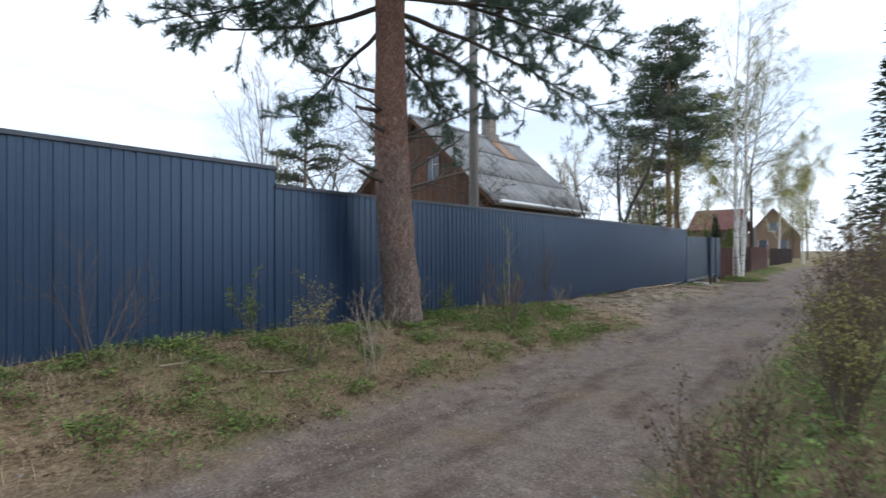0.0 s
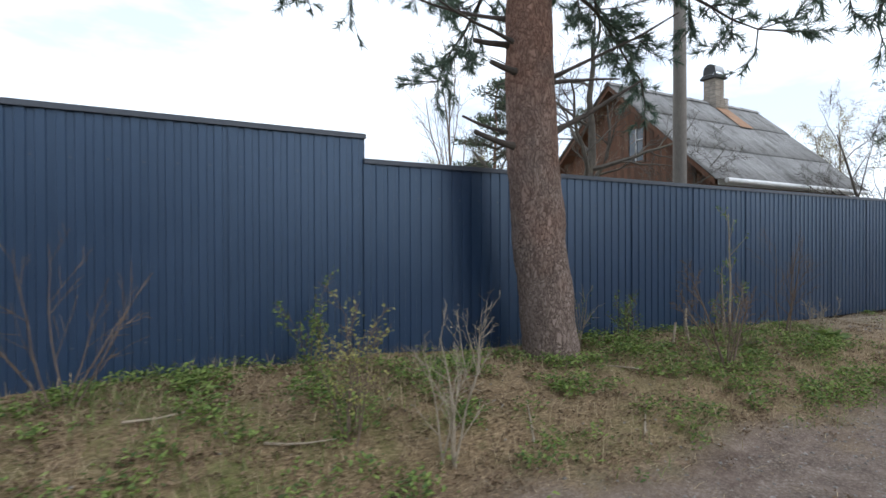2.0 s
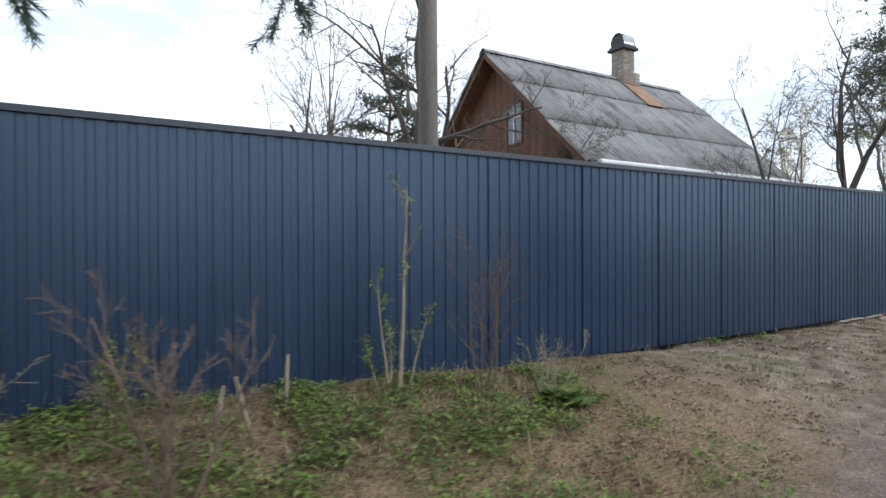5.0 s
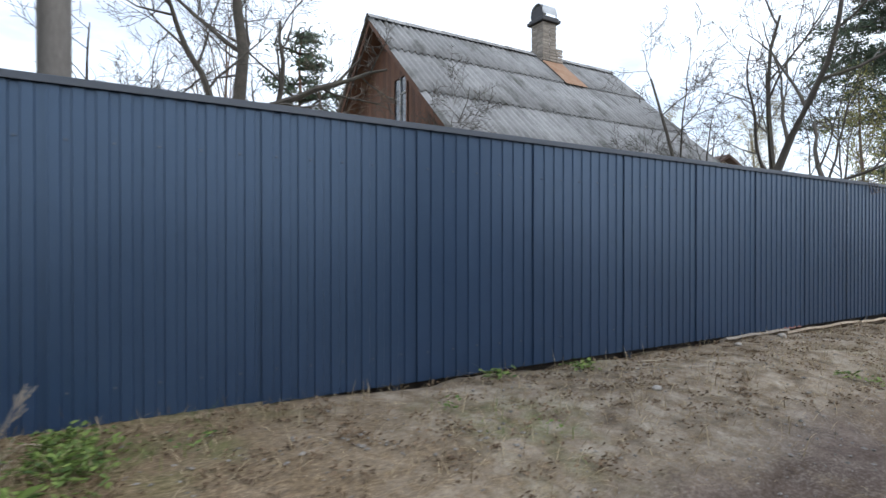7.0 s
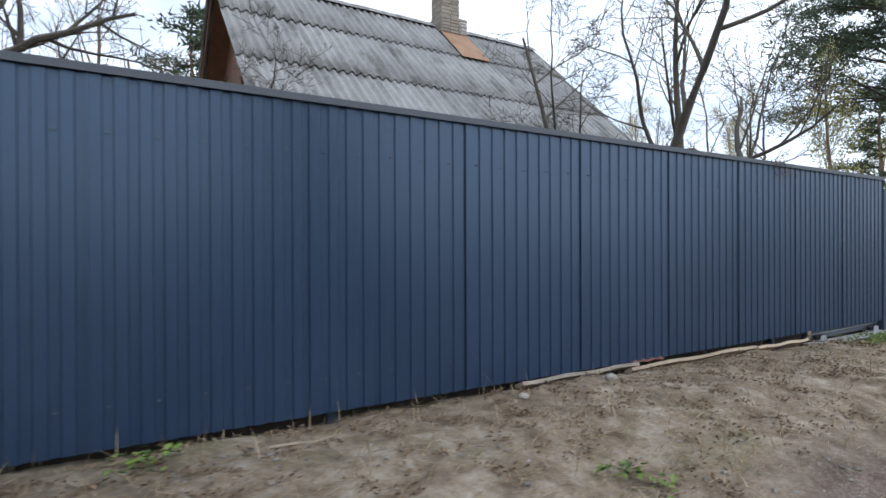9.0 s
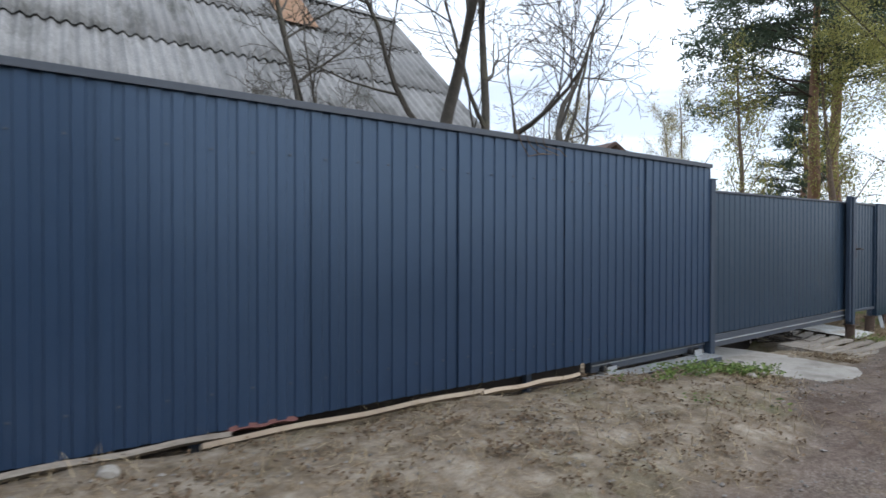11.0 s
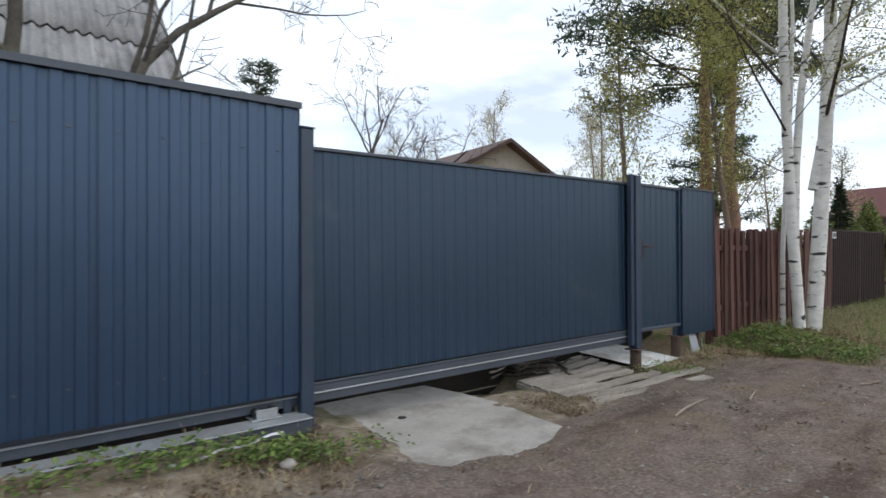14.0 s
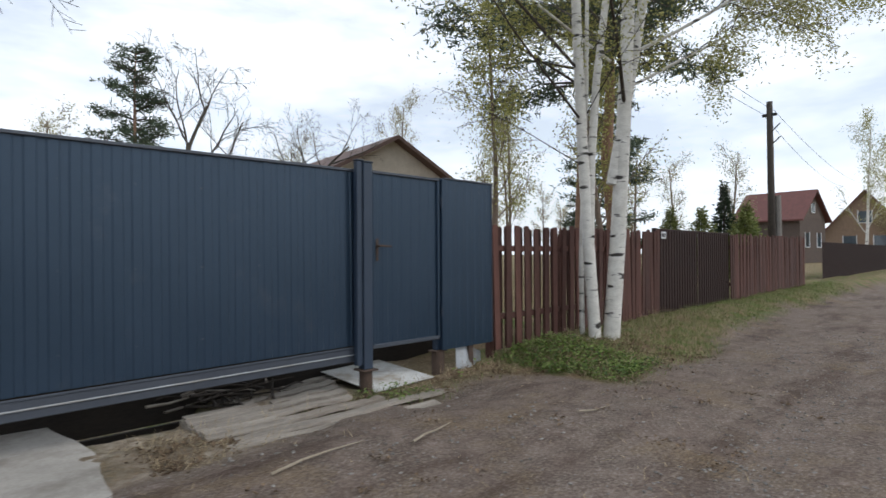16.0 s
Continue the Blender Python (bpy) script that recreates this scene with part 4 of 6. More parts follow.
def build_house():
    house = thing("wooden_house", "old brown wooden house with a grey corrugated roof behind the fence", "house")
    roof = part("roof", Shape().add([(RX0 + 0.12, EAVE_Y + 0.15, EAVE_Z - 0.02), (RX1 - 0.12, EAVE_Y + 0.15, EAVE_Z - 0.02), (RX1 - 0.12, RIDGE_Y, RIDGE_Z - 0.14), (RX0 + 0.12, RIDGE_Y, RIDGE_Z - 0.14),
                                     (RX0 + 0.12, 2 * RIDGE_Y - EAVE_Y - 0.15, EAVE_Z - 0.02), (RX1 - 0.12, 2 * RIDGE_Y - EAVE_Y - 0.15, EAVE_Z - 0.02)],
                                    [(0, 1, 2, 3), (3, 2, 5, 4)]), HOUSE_BROWN, house)
    L = math.hypot(EAVE_Y - RIDGE_Y, EAVE_Z - RIDGE_Z)
    cols = 7
    w = (RX1 - RX0) / cols
    cuts = (0.0, 1.62, 3.38, L + 0.1)
    for side in (1, -1):
        for c in range(cols):
            for r in range(3):
                lift = 0.034
                part("roof_sheet", roof_piece(RX0 + w * c - 0.03, RX0 + w * (c + 1) + 0.03, max(0.02, cuts[r] - 0.1) , cuts[r + 1] + random.uniform(-0.01, 0.01), side, lift + 0.004 * (c % 2)), ROOF_GREY, roof, smooth=True)
    for k in range(8):
        a = RX0 + (RX1 - RX0) * k / 8
        ridge = Shape()
        ridge.add([(a - 0.02, RIDGE_Y - 0.17, RIDGE_Z - 0.075), (a + 1.0, RIDGE_Y - 0.17, RIDGE_Z - 0.085), (a - 0.02, RIDGE_Y, RIDGE_Z + 0.065), (a + 1.0, RIDGE_Y, RIDGE_Z + 0.055), (a - 0.02, RIDGE_Y + 0.17, RIDGE_Z - 0.075), (a + 1.0, RIDGE_Y + 0.17, RIDGE_Z - 0.085)],
                  [(0, 1, 3, 2), (2, 3, 5, 4)])
        part("ridge_cap", ridge, ROOF_GREY, roof)
    # gable wall of upright boards, its verge boards and window
    gx = 15.3
    wall = part("gable_wall", Shape().box(gx, gx + 0.1, EAVE_Y + 0.6, 2 * RIDGE_Y - EAVE_Y - 0.6, 0.2, EAVE_Z - 0.1), HOUSE_BROWN, house)
    y = EAVE_Y + 0.42
    while y < 2 * RIDGE_Y - EAVE_Y - 0.45:
        h = RIDGE_Z - abs(y + 0.07 - RIDGE_Y) * (RIDGE_Z - EAVE_Z) / (RIDGE_Y - EAVE_Y) - 0.16
        lows = 2.2
        if not 6.58 < y + 0.07 < 7.22:
            part("board", Shape().slab(gx - 0.025, gx - 0.002, y, y + 0.136, lows, h, 0.003), HOUSE_BROWN, wall)
        else:
            part("board", Shape().slab(gx - 0.025, gx - 0.002, y, y + 0.136, lows, 3.95, 0.003), HOUSE_BROWN, wall)
            part("board", Shape().slab(gx - 0.025, gx - 0.002, y, y + 0.136, 4.98, h, 0.003), HOUSE_BROWN, wall)
        y += 0.14
    part("front_wall", Shape().box(gx + 0.1, RX1 - 0.45, EAVE_Y + 0.62, EAVE_Y + 0.8, 0.2, EAVE_Z - 0.05), HOUSE_BROWN, house)
    part("rear_wall", Shape().box(gx + 0.1, RX1 - 0.45, 10.4, 10.6, 0.2, EAVE_Z - 0.05), HOUSE_BROWN, house)
    part("far_gable", Shape().add([(RX1 - 0.5, EAVE_Y + 0.45, 0.2), (RX1 - 0.5, 10.7, 0.2), (RX1 - 0.5, 10.7, EAVE_Z), (RX1 - 0.5, RIDGE_Y, RIDGE_Z - 0.2), (RX1 - 0.5, EAVE_Y + 0.45, EAVE_Z),
                                   (RX1 - 0.4, EAVE_Y + 0.45, 0.2), (RX1 - 0.4, 10.7, 0.2), (RX1 - 0.4, 10.7, EAVE_Z), (RX1 - 0.4, RIDGE_Y, RIDGE_Z - 0.2), (RX1 - 0.4, EAVE_Y + 0.45, EAVE_Z)],
                                  [(0, 1, 2, 3, 4), (9, 8, 7, 6, 5)] + [(i, 5 + i, 5 + (i + 1) % 5, (i + 1) % 5) for i in range(5)]), HOUSE_BROWN, house)
    for side in (1, -1):
        s = Shape()
        y0, y1 = RIDGE_Y, RIDGE_Y + side * (EAVE_Y - RIDGE_Y)
        s.add([(x, yy, z) for x in (RX0 + 0.04, RX0 + 0.07) for yy, z in ((y0, RIDGE_Z - 0.2), (y0, RIDGE_Z - 0.04), (y1, EAVE_Z - 0.04), (y1, EAVE_Z - 0.2))],
              [(0, 1, 2, 3), (7, 6, 5, 4), (0, 4, 5, 1), (1, 5, 6, 2), (2, 6, 7, 3), (3, 7, 4, 0)])
        part("verge_board", s, HOUSE_BROWN, house)
    win = part("window", Shape().slab(gx - 0.02, gx + 0.03, 6.6, 7.2, 3.96, 4.97, 0.004), GLASS, house, "small gable window")
    for a, b, c, d in ((6.56, 6.62, 3.92, 5.02), (7.18, 7.24, 3.92, 5.02), (6.621, 7.179, 3.92, 3.98), (6.621, 7.179, 4.96, 5.02), (6.88, 6.915, 3.981, 4.959), (6.621, 6.879, 4.6, 4.63)):
        part("frame", Shape().slab(gx - 0.05, gx - 0.022, a, b, c, d, 0.003), WHITE_PAINT if b - a < 0.05 or d - c < 0.05 else HOUSE_BROWN, win)
    part("gutter", Shape().tube([(RX0 + 0.3, EAVE_Y - 0.16, EAVE_Z - 0.07), (RX1 - 0.3, EAVE_Y - 0.16, EAVE_Z - 0.1)], [0.065, 0.065], 10, True), WHITE_PAINT, house, "pale eaves gutter")
    part("fascia", Shape().slab(RX0 + 0.3, RX1 - 0.3, EAVE_Y + 0.06, EAVE_Y + 0.09, EAVE_Z - 0.17, EAVE_Z - 0.02, 0.004), WHITE_PAINT, house)
    # chimney: courses of brick, crown and arched cowl
    chim = part("chimney", Shape().slab(19.98, 20.42, 7.68, 8.12, 5.9, 7.42, 0.004), MORTAR, house, "sooty pale brick chimney", place=pose(-0.35, -0.4, -0.15))
    long_b = Shape().slab(0, 0.22, 0, 0.02, 0, 0.062, 0.004).mesh("brick")
    side_b = Shape().slab(0, 0.02, 0, 0.22, 0, 0.062, 0.004).mesh("brick")
    z, r = 6.0, 0
    while z < 7.38:
        grow = 0.045 if 6.35 < z < 6.72 else 0.0
        for k in range(2 if not grow else 3):
            o = (0.11 if r % 2 else 0.0) - 0.01
            for wy in (7.665 - grow, 8.115 + grow):
                part("brick", long_b, BRICK, chim, place=pose(19.975 - grow + 0.232 * k + (o if k else 0) * 0.15, wy, z))
            for wx in (19.965 - grow, 20.415 + grow):
                part("brick", side_b, BRICK, chim, place=pose(wx, 7.675 - grow + 0.232 * k, z))
        if grow:
            part("collar", Shape().box(19.94, 20.46, 7.64, 8.16, z - 0.006, z + 0.066), MORTAR, chim)
        z += 0.074
        r += 1
    part("crown", Shape().slab(19.88, 20.52, 7.58, 8.22, 7.4, 7.48, 0.01).slab(19.92, 20.48, 7.62, 8.18, 7.481, 7.54, 0.008), DARK_METAL, chim, "dark soot-stained crown")
    cowl = Shape()
    n = 12
    for x in (19.95, 20.45):
        for k in range(n + 1):
            a = math.pi * k / n
            cowl.v.append((x, 7.9 - 0.24 * math.cos(a), 7.62 + 0.3 * math.sin(a) ** 0.8))
    cowl.f += [(k, k + 1, n + 2 + k, n + 1 + k) for k in range(n)]
    part("cowl", cowl, GALVANISED, chim, "arched sheet metal cowl")
    for x in (19.96, 20.42):
        for yy in (7.66, 8.12):
            part("cowl_leg", Shape().slab(x, x + 0.025, yy, yy + 0.02, 7.54, 7.66, 0.002), DARK_METAL, chim)
    part("cowl_end", Shape().slab(19.97, 19.976, 7.68, 8.12, 7.56, 7.84, 0.002), DARK_METAL, chim)
    flash = Shape()
    L0 = (RIDGE_Z - EAVE_Z) / (RIDGE_Y - EAVE_Y)
    for x in (19.9, 20.2, 20.5, 20.62):
        for yy in (7.62, 7.2, 6.7):
            flash.v.append((x, yy, RIDGE_Z - (RIDGE_Y + 0.4 - yy) * L0 + 0.25))
    flash.f += [(i * 3 + j, i * 3 + j + 1, (i + 1) * 3 + j + 1, (i + 1) * 3 + j) for i in range(3) for j in range(2)]
    part("flashing", flash, ROOF_RUST, chim, "rust-streaked flashing below the chimney")


build_house()


# ---- houses farther off ----
def far_house(label, at, yaw, w, d, wall_h, roof_h, wall_mat, roof_mat, windows=()):
    h = thing("distant_house", label, "house", place=pose(*at, 0, 0, yaw))
    part("wall", Shape().box(-w / 2, w / 2, 0, d, 0, wall_h), wall_mat, h)
    for y in (0.0, d - 0.02):
        part("gable", Shape().add([(-w / 2, y, wall_h), (w / 2, y, wall_h), (0, y, wall_h + roof_h), (-w / 2, y + 0.02, wall_h), (w / 2, y + 0.02, wall_h), (0, y + 0.02, wall_h + roof_h)],
                                  [(0, 1, 2), (5, 4, 3), (0, 3, 4, 1), (1, 4, 5, 2), (2, 5, 3, 0)]), wall_mat, h)
    o = 0.45
    for side in (-1, 1):
        x1, z1 = side * (w / 2 + o), wall_h - o * roof_h / (w / 2)
        part("roof", Shape().add([(0, -o, wall_h + roof_h + 0.1), (x1, -o, z1 + 0.1), (x1, d + o, z1 + 0.1), (0, d + o, wall_h + roof_h + 0.1),
                                  (0, -o, wall_h + roof_h - 0.06), (x1, -o, z1 - 0.06), (x1, d + o, z1 - 0.06), (0, d + o, wall_h + roof_h - 0.06)],
                                 [(0, 1, 2, 3), (7, 6, 5, 4), (0, 4, 5, 1), (1, 5, 6, 2), (2, 6, 7, 3)]), roof_mat, h)
    for x, z, ww, hh in windows:
        win = part("window", Shape().box(x - ww / 2, x + ww / 2, -0.03, -0.005, z, z + hh), GLASS, h)
        part("frame", Shape().slab(x - ww / 2 - 0.08, x - ww / 2, -0.06, -0.002, z - 0.08, z + hh + 0.08, 0.01), WHITE_PAINT, win)
        part("frame", Shape().slab(x + ww / 2, x + ww / 2 + 0.08, -0.06, -0.002, z - 0.08, z + hh + 0.08, 0.01), WHITE_PAINT, win)
        part("sill", Shape().slab(x - ww / 2 + 0.002, x + ww / 2 - 0.002, -0.07, -0.002, z - 0.08, z - 0.002, 0.01), WHITE_PAINT, win)
    return h


far_house("pale brick house with a brown gabled roof behind the gate", (37.1, 13.2, 0.2), -6, 5.6, 9.0, 4.25, 1.5, TAN_WALL, ROOF_BROWN)
far_house("brown wooden house with a red roof along the lane", (85, 9.0, 0.2), -6, 6.5, 5.6, 4.4, 2.6, FAR_BOARDS, RED_ROOF, ((-1.5, 1.6, 1.0, 1.3), (1.5, 1.6, 1.0, 1.3), (0, 4.9, 0.8, 0.9)))
far_house("tan gabled house with a red roof at the lane's end", (95, 6.5, 0.2), -80, 7.0, 9.0, 3.4, 4.2, FAR_TAN, RED_ROOF, ((-1.3, 1.5, 1.1, 1.3), (1.3, 1.5, 1.1, 1.3), (0, 4.2, 1.1, 1.2)))


# ---- poles and wires ----
def build_poles():
    p = thing("concrete_pole", "grey-brown concrete utility pole behind the fence", "utility pole")
    part("shaft", Shape().tube([(9.63, 1.06, 0.0), (9.63, 1.06, 4.0), (9.63, 1.06, 9.4)], [0.112, 0.1, 0.08], 16, True), POLE_GREY, p, smooth=True)
    part("cross_arm", Shape().slab(9.03, 10.23, 0.92, 0.97, 9.0, 9.06, 0.005), DARK_METAL, p)
    for x in (9.09, 9.49, 9.79, 10.17):
        part("insulator", Shape().tube([(x, 0.945, 9.06), (x, 0.945, 9.1), (x, 0.945, 9.18)], [0.02, 0.035, 0.02], 8, True), WHITE_PAINT, p)
    q = thing("wooden_pole", "dark wooden utility pole with lamp bracket along the lane", "utility pole")
    part("shaft", Shape().tube([(42.35, 0.95, 0.0), (42.2, 0.95, 5.9)], [0.12, 0.085], 12, True), BRANCH_DARK, q, smooth=True)
    part("brace", Shape().tube([(42.5, 0.8, 0.0), (42.42, 0.82, 3.0)], [0.1, 0.1], 8, True), POLE_GREY, q)
    part("cross_arm", Shape().slab(42.15, 42.25, 0.75, 1.15, 5.45, 5.53, 0.005), DARK_METAL, q)
    for z in (5.0, 4.6):
        part("bracket", Shape().tube([(42.2, 0.87, z), (41.8, 0.57, z + 0.1)], [0.02, 0.02], 6, True), DARK_METAL, q)
    for (ax, ay, az), (bx, by, bz), sag in (((9.09, 0.945, 9.2), (42.2, 0.77, 5.55), 0.9), ((10.17, 0.945, 9.2), (42.2, 1.13, 5.55), 1.0), ((9.09, 0.945, 9.18), (-25, 6, 8.5), 0.8),
                                            ((42.2, 0.77, 5.53), (75, 3.5, 6.5), 0.5), ((42.2, 1.13, 5.53), (75, 4.5, 6.3), 0.6), ((9.49, 0.945, 9.1), (-8, 14, 6.0), 0.6)):
        pts = [(ax + (bx - ax) * k / 16, ay + (by - ay) * k / 16, az + (bz - az) * k / 16 - sag * 4 * (k / 16) * (1 - k / 16)) for k in range(17)]
        me = Shape().tube(pts, [0.008] * 17, 4).mesh("overhead_wire")
        me.materials.append(DARK_METAL)
        tagged(new("overhead_wire", me), "thin dark overhead wire between poles", "wire", "overhead wires")


build_poles()


# ---- trees ----
def turned(d, angle, spin):
    """The direction d bent away by an angle, to the side given by spin."""
    u = d.cross(Vector((0, 0, 1)) if abs(d.z) < 0.95 else Vector((1, 0, 0))).normalized()
    w = d.cross(u)
    side = u * math.cos(spin) + w * math.sin(spin)
    return (d * math.cos(angle) + side * math.sin(angle)).normalized()


def limb(shape, p, d, length, r, level, rng, o, tips):
    """One limb with its side limbs: o holds wobble, lift, counts per level, ratio and spread."""
    n = max(2, min(9, int(length / o["seg"]) + 1))
    pts, radii, q, e = [p.copy()], [r], p.copy(), d.copy()
    for i in range(n):
        e = (e + Vector((rng.uniform(-1, 1), rng.uniform(-1, 1), rng.uniform(-1, 1))) * o["wobble"] + Vector((0, 0, o["lift"][level]))).normalized()
        q = q + e * (length / n)
        pts.append(q.copy())
        radii.append(r * (1 - (0.75 if level < o["levels"] else 0.6) * (i + 1) / n))
    shape[min(level, 1)].tube(pts, [max(a, o["thin"]) for a in radii], (9, 6, 4, 3, 3)[min(level, 4)])
    tips.append((pts, level))
    if level >= o["levels"]:
        return
    k = o["count"][level]
    for i in range(k):
        s = o["from"][level] + (1 - o["from"][level]) * (i + rng.uniform(0.1, 0.9)) / k
        j = min(n - 1, int(s * n))
        a = s * n - j
        base = pts[j].lerp(pts[j + 1], a)
        dirn = turned((pts[j + 1] - pts[j]).normalized(), rng.uniform(*o["spread"]), rng.uniform(0, 2 * math.pi))
        limb(shape, base, dirn, length * rng.uniform(*o["ratio"]) * (1 - 0.45 * s), max(o["thin"], r * (1 - 0.7 * s) * rng.uniform(0.45, 0.65) * o.get("slim", 1.0)), level + 1, rng, o, tips)


def leaves_on(tips, rng, size, per, least_level, droop=0.0, spread=0.12):
    s = Shape()
    for pts, level in tips:
        if level < least_level:
            continue
        for _ in range(per):
            j = rng.randrange(len(pts) - 1)
            c = pts[j].lerp(pts[j + 1], rng.random()) + Vector((rng.gauss(0, spread), rng.gauss(0, spread), rng.gauss(0, spread) - droop * rng.random()))
            u = Vector((rng.gauss(0, 1), rng.gauss(0, 1), rng.gauss(0, 1))).normalized() * size * rng.uniform(0.6, 1.3)
            w = u.cross(Vector((rng.gauss(0, 1), rng.gauss(0, 1), rng.gauss(0, 1)))).normalized() * size * rng.uniform(0.3, 0.6)
            s.add([c - u, c + w, c + u, c - w], [(0, 1, 2, 3)])
    return s


BARE = dict(wobble=0.16, lift=(0.03, 0.06, 0.02, 0.0, 0.0), seg=0.28, levels=4, count=(7, 6, 6, 5), ratio=(0.42, 0.72), spread=(0.5, 1.15), thin=0.0036)
BARE["from"] = (0.28, 0.25, 0.2, 0.15)


def bare_tree(label, at, d, height, r, seed, mat, opt=None, leaf=None, per=2, size=0.025, group="", droop=0.0, crown_mat=None, name="tree", category="tree", extra=(), leaf_spread=0.12):
    rng = random.Random(seed)
    o = dict(BARE, **(opt or {}))
    t = thing(name, label, category, group, place=pose(*at))
    shapes, tips = [Shape(), Shape()], []
    limb(shapes, Vector((0, 0, -0.15)), Vector(d).normalized(), height, r, 0, rng, o, tips)
    for dd, hh, rr, *start in extra:
        limb(shapes, Vector(start[0]) if start else Vector((0, 0, -0.15)), Vector(dd).normalized(), hh, rr, 0, rng, o, tips)
    part("trunk", shapes[0], mat, t, smooth=True)
    part("crown", shapes[1], crown_mat or mat, t)
    if leaf:
        part("foliage", leaves_on(tips, rng, size, per, o["levels"] - 1, droop, leaf_spread), leaf, t)
    return t


def tuft(s, c, d, rng, n=34, length=0.145, width=0.0058):
    for _ in range(n):
        v = turned(d, rng.uniform(0.25, 1.25), rng.uniform(0, 6.283)) * length * rng.uniform(0.7, 1.15)
        b = c + d * rng.uniform(-0.09, 0.05)
        w = v.cross(Vector((rng.gauss(0, 1), rng.gauss(0, 1), rng.gauss(0, 1)))).normalized() * width
        k = len(s.v)
        s.v += [b - w, b + w, b + v]
        s.f.append((k, k + 1, k + 2))


def near_pine():
    rng = random.Random(11)
    t = thing("pine_tree", "tall pine with scaly red-grey bark in front of the fence", "tree", place=pose(-0.52, 0.11, 0.02))
    line = ((-0.1, 6.15, -0.70), (0.4, 6.12, -0.70), (0.9, 6.06, -0.70), (1.6, 5.96, -0.71), (2.4, 5.88, -0.72), (3.2, 5.85, -0.72), (4.5, 5.84, -0.72), (6.5, 5.82, -0.7), (9.0, 5.84, -0.66), (13.5, 5.9, -0.6))

    def centre(z):
        return Vector((lerp_table(z, [(a, b) for a, b, _ in line]), lerp_table(z, [(a, c) for a, _, c in line]), z))

    def radius(z):
        return lerp_table(z, ((-0.1, 0.30), (0.4, 0.268), (0.8, 0.258), (2.2, 0.24), (4.5, 0.2), (13.5, 0.04)))

    for name, z0, z1, step, sides, mat, rough in (("lower_trunk", -0.1, 2.55, 0.022, 56, PINE_BARK, 0.012), ("upper_trunk", 2.55, 13.5, 0.09, 26, PINE_BARK, 0.009)):
        s, n = Shape(), int((z1 - z0) / step)
        for i in range(n + 1):
            z = z0 + (z1 - z0) * i / n
            c, r = centre(z), radius(z)
            for k in range(sides):
                a = 2 * math.pi * k / sides
                cell = noise.noise(Vector((math.cos(a) * 3.2, math.sin(a) * 3.2, z * 3.4))) + 0.8 * noise.noise(Vector((math.cos(a) * 7.5, math.sin(a) * 7.5, z * 9.0)))
                rr = r + rough * (cell if z0 > 2 or i < n - 3 else 0.3 * cell)
                if z < 0.5:
                    rr += 0.05 * (0.5 - z) ** 1.5 * (1 + 0.7 * math.sin(3 * a + 1))
                s.v.append((c.x + rr * math.cos(a), c.y + rr * math.sin(a), z))
        s.f += [(i * sides + k, i * sides + (k + 1) % sides, (i + 1) * sides + (k + 1) % sides, (i + 1) * sides + k) for i in range(n) for k in range(sides)]
        part(name, s, mat, t, smooth=True)
    # dead stubs and bare side branches low down
    for z, az, up, length, r in ((2.36, 186, 0, 0.5, 0.034), (3.03, 195, 4, 0.36, 0.034), (2.5, -20, 27, 1.2, 0.03), (3.3, 170, -5, 0.4, 0.034), (3.0, 0, 12, 1.0, 0.024),
                                 (3.15, 60, 10, 1.3, 0.022), (3.3, 190, 8, 0.9, 0.02), (3.0, -40, 18, 1.2, 0.02), (2.5, 160, 8, 0.5, 0.018), (3.6, 120, 12, 1.4, 0.022)):
        a, u = radians(az), radians(up)
        d = Vector((math.cos(a) * math.cos(u), math.sin(a) * math.cos(u), math.sin(u)))
        p = centre(z) + Vector((d.x, d.y, 0)) * radius(z) * 0.8
        pts, rad, e = [p.copy()], [r * 1.5], d.copy()
        for i in range(6):
            e = (e + Vector((rng.uniform(-0.1, 0.1), rng.uniform(-0.1, 0.1), rng.uniform(-0.04, 0.1)))).normalized()
            p = p + e * length / 6
            pts.append(p.copy())
            rad.append(r * (1 - (0.06 if length < 0.6 else 0.11) * (i + 1)))
        b = part("dead_branch", Shape().tube(pts, rad, 8, True), BRANCH_DARK, t)
        for i in (2, 4):
            if length > 0.6:
                f = turned(e, 0.9, rng.uniform(0, 6))
                part("twig", Shape().tube([pts[i], pts[i] + f * 0.09], [0.008, 0.003], 5), BRANCH_DARK, b)
    # live whorls with needle tufts
    spec = [(5.3, 150, 3.5, 0), (5.0, 140, 2.8, -2), (4.7, -45, 3.4, -6), (4.9, -30, 3.8, -2), (4.8, -75, 2.8, 0), (4.7, 15, 3.4, -4), (4.6, 60, 3.0, -2), (4.8, 100, 2.8, -4), (5.3, 178, 3.2, 0), (5.0, 225, 2.4, 4), (4.5, 35, 3.0, -2), (4.4, -12, 3.2, -2), (5.1, -20, 3.6, -4), (5.4, 125, 3.0, 0)]
    z = 5.4
    while z < 13.2:
        for k in range(3):
            spec.append((z + rng.uniform(-0.1, 0.1), rng.uniform(0, 360), max(0.5, 3.6 - (z - 4.8) * 0.36) * rng.uniform(0.75, 1.1), 8 + (z - 4.8) * 3))
        z += 0.55
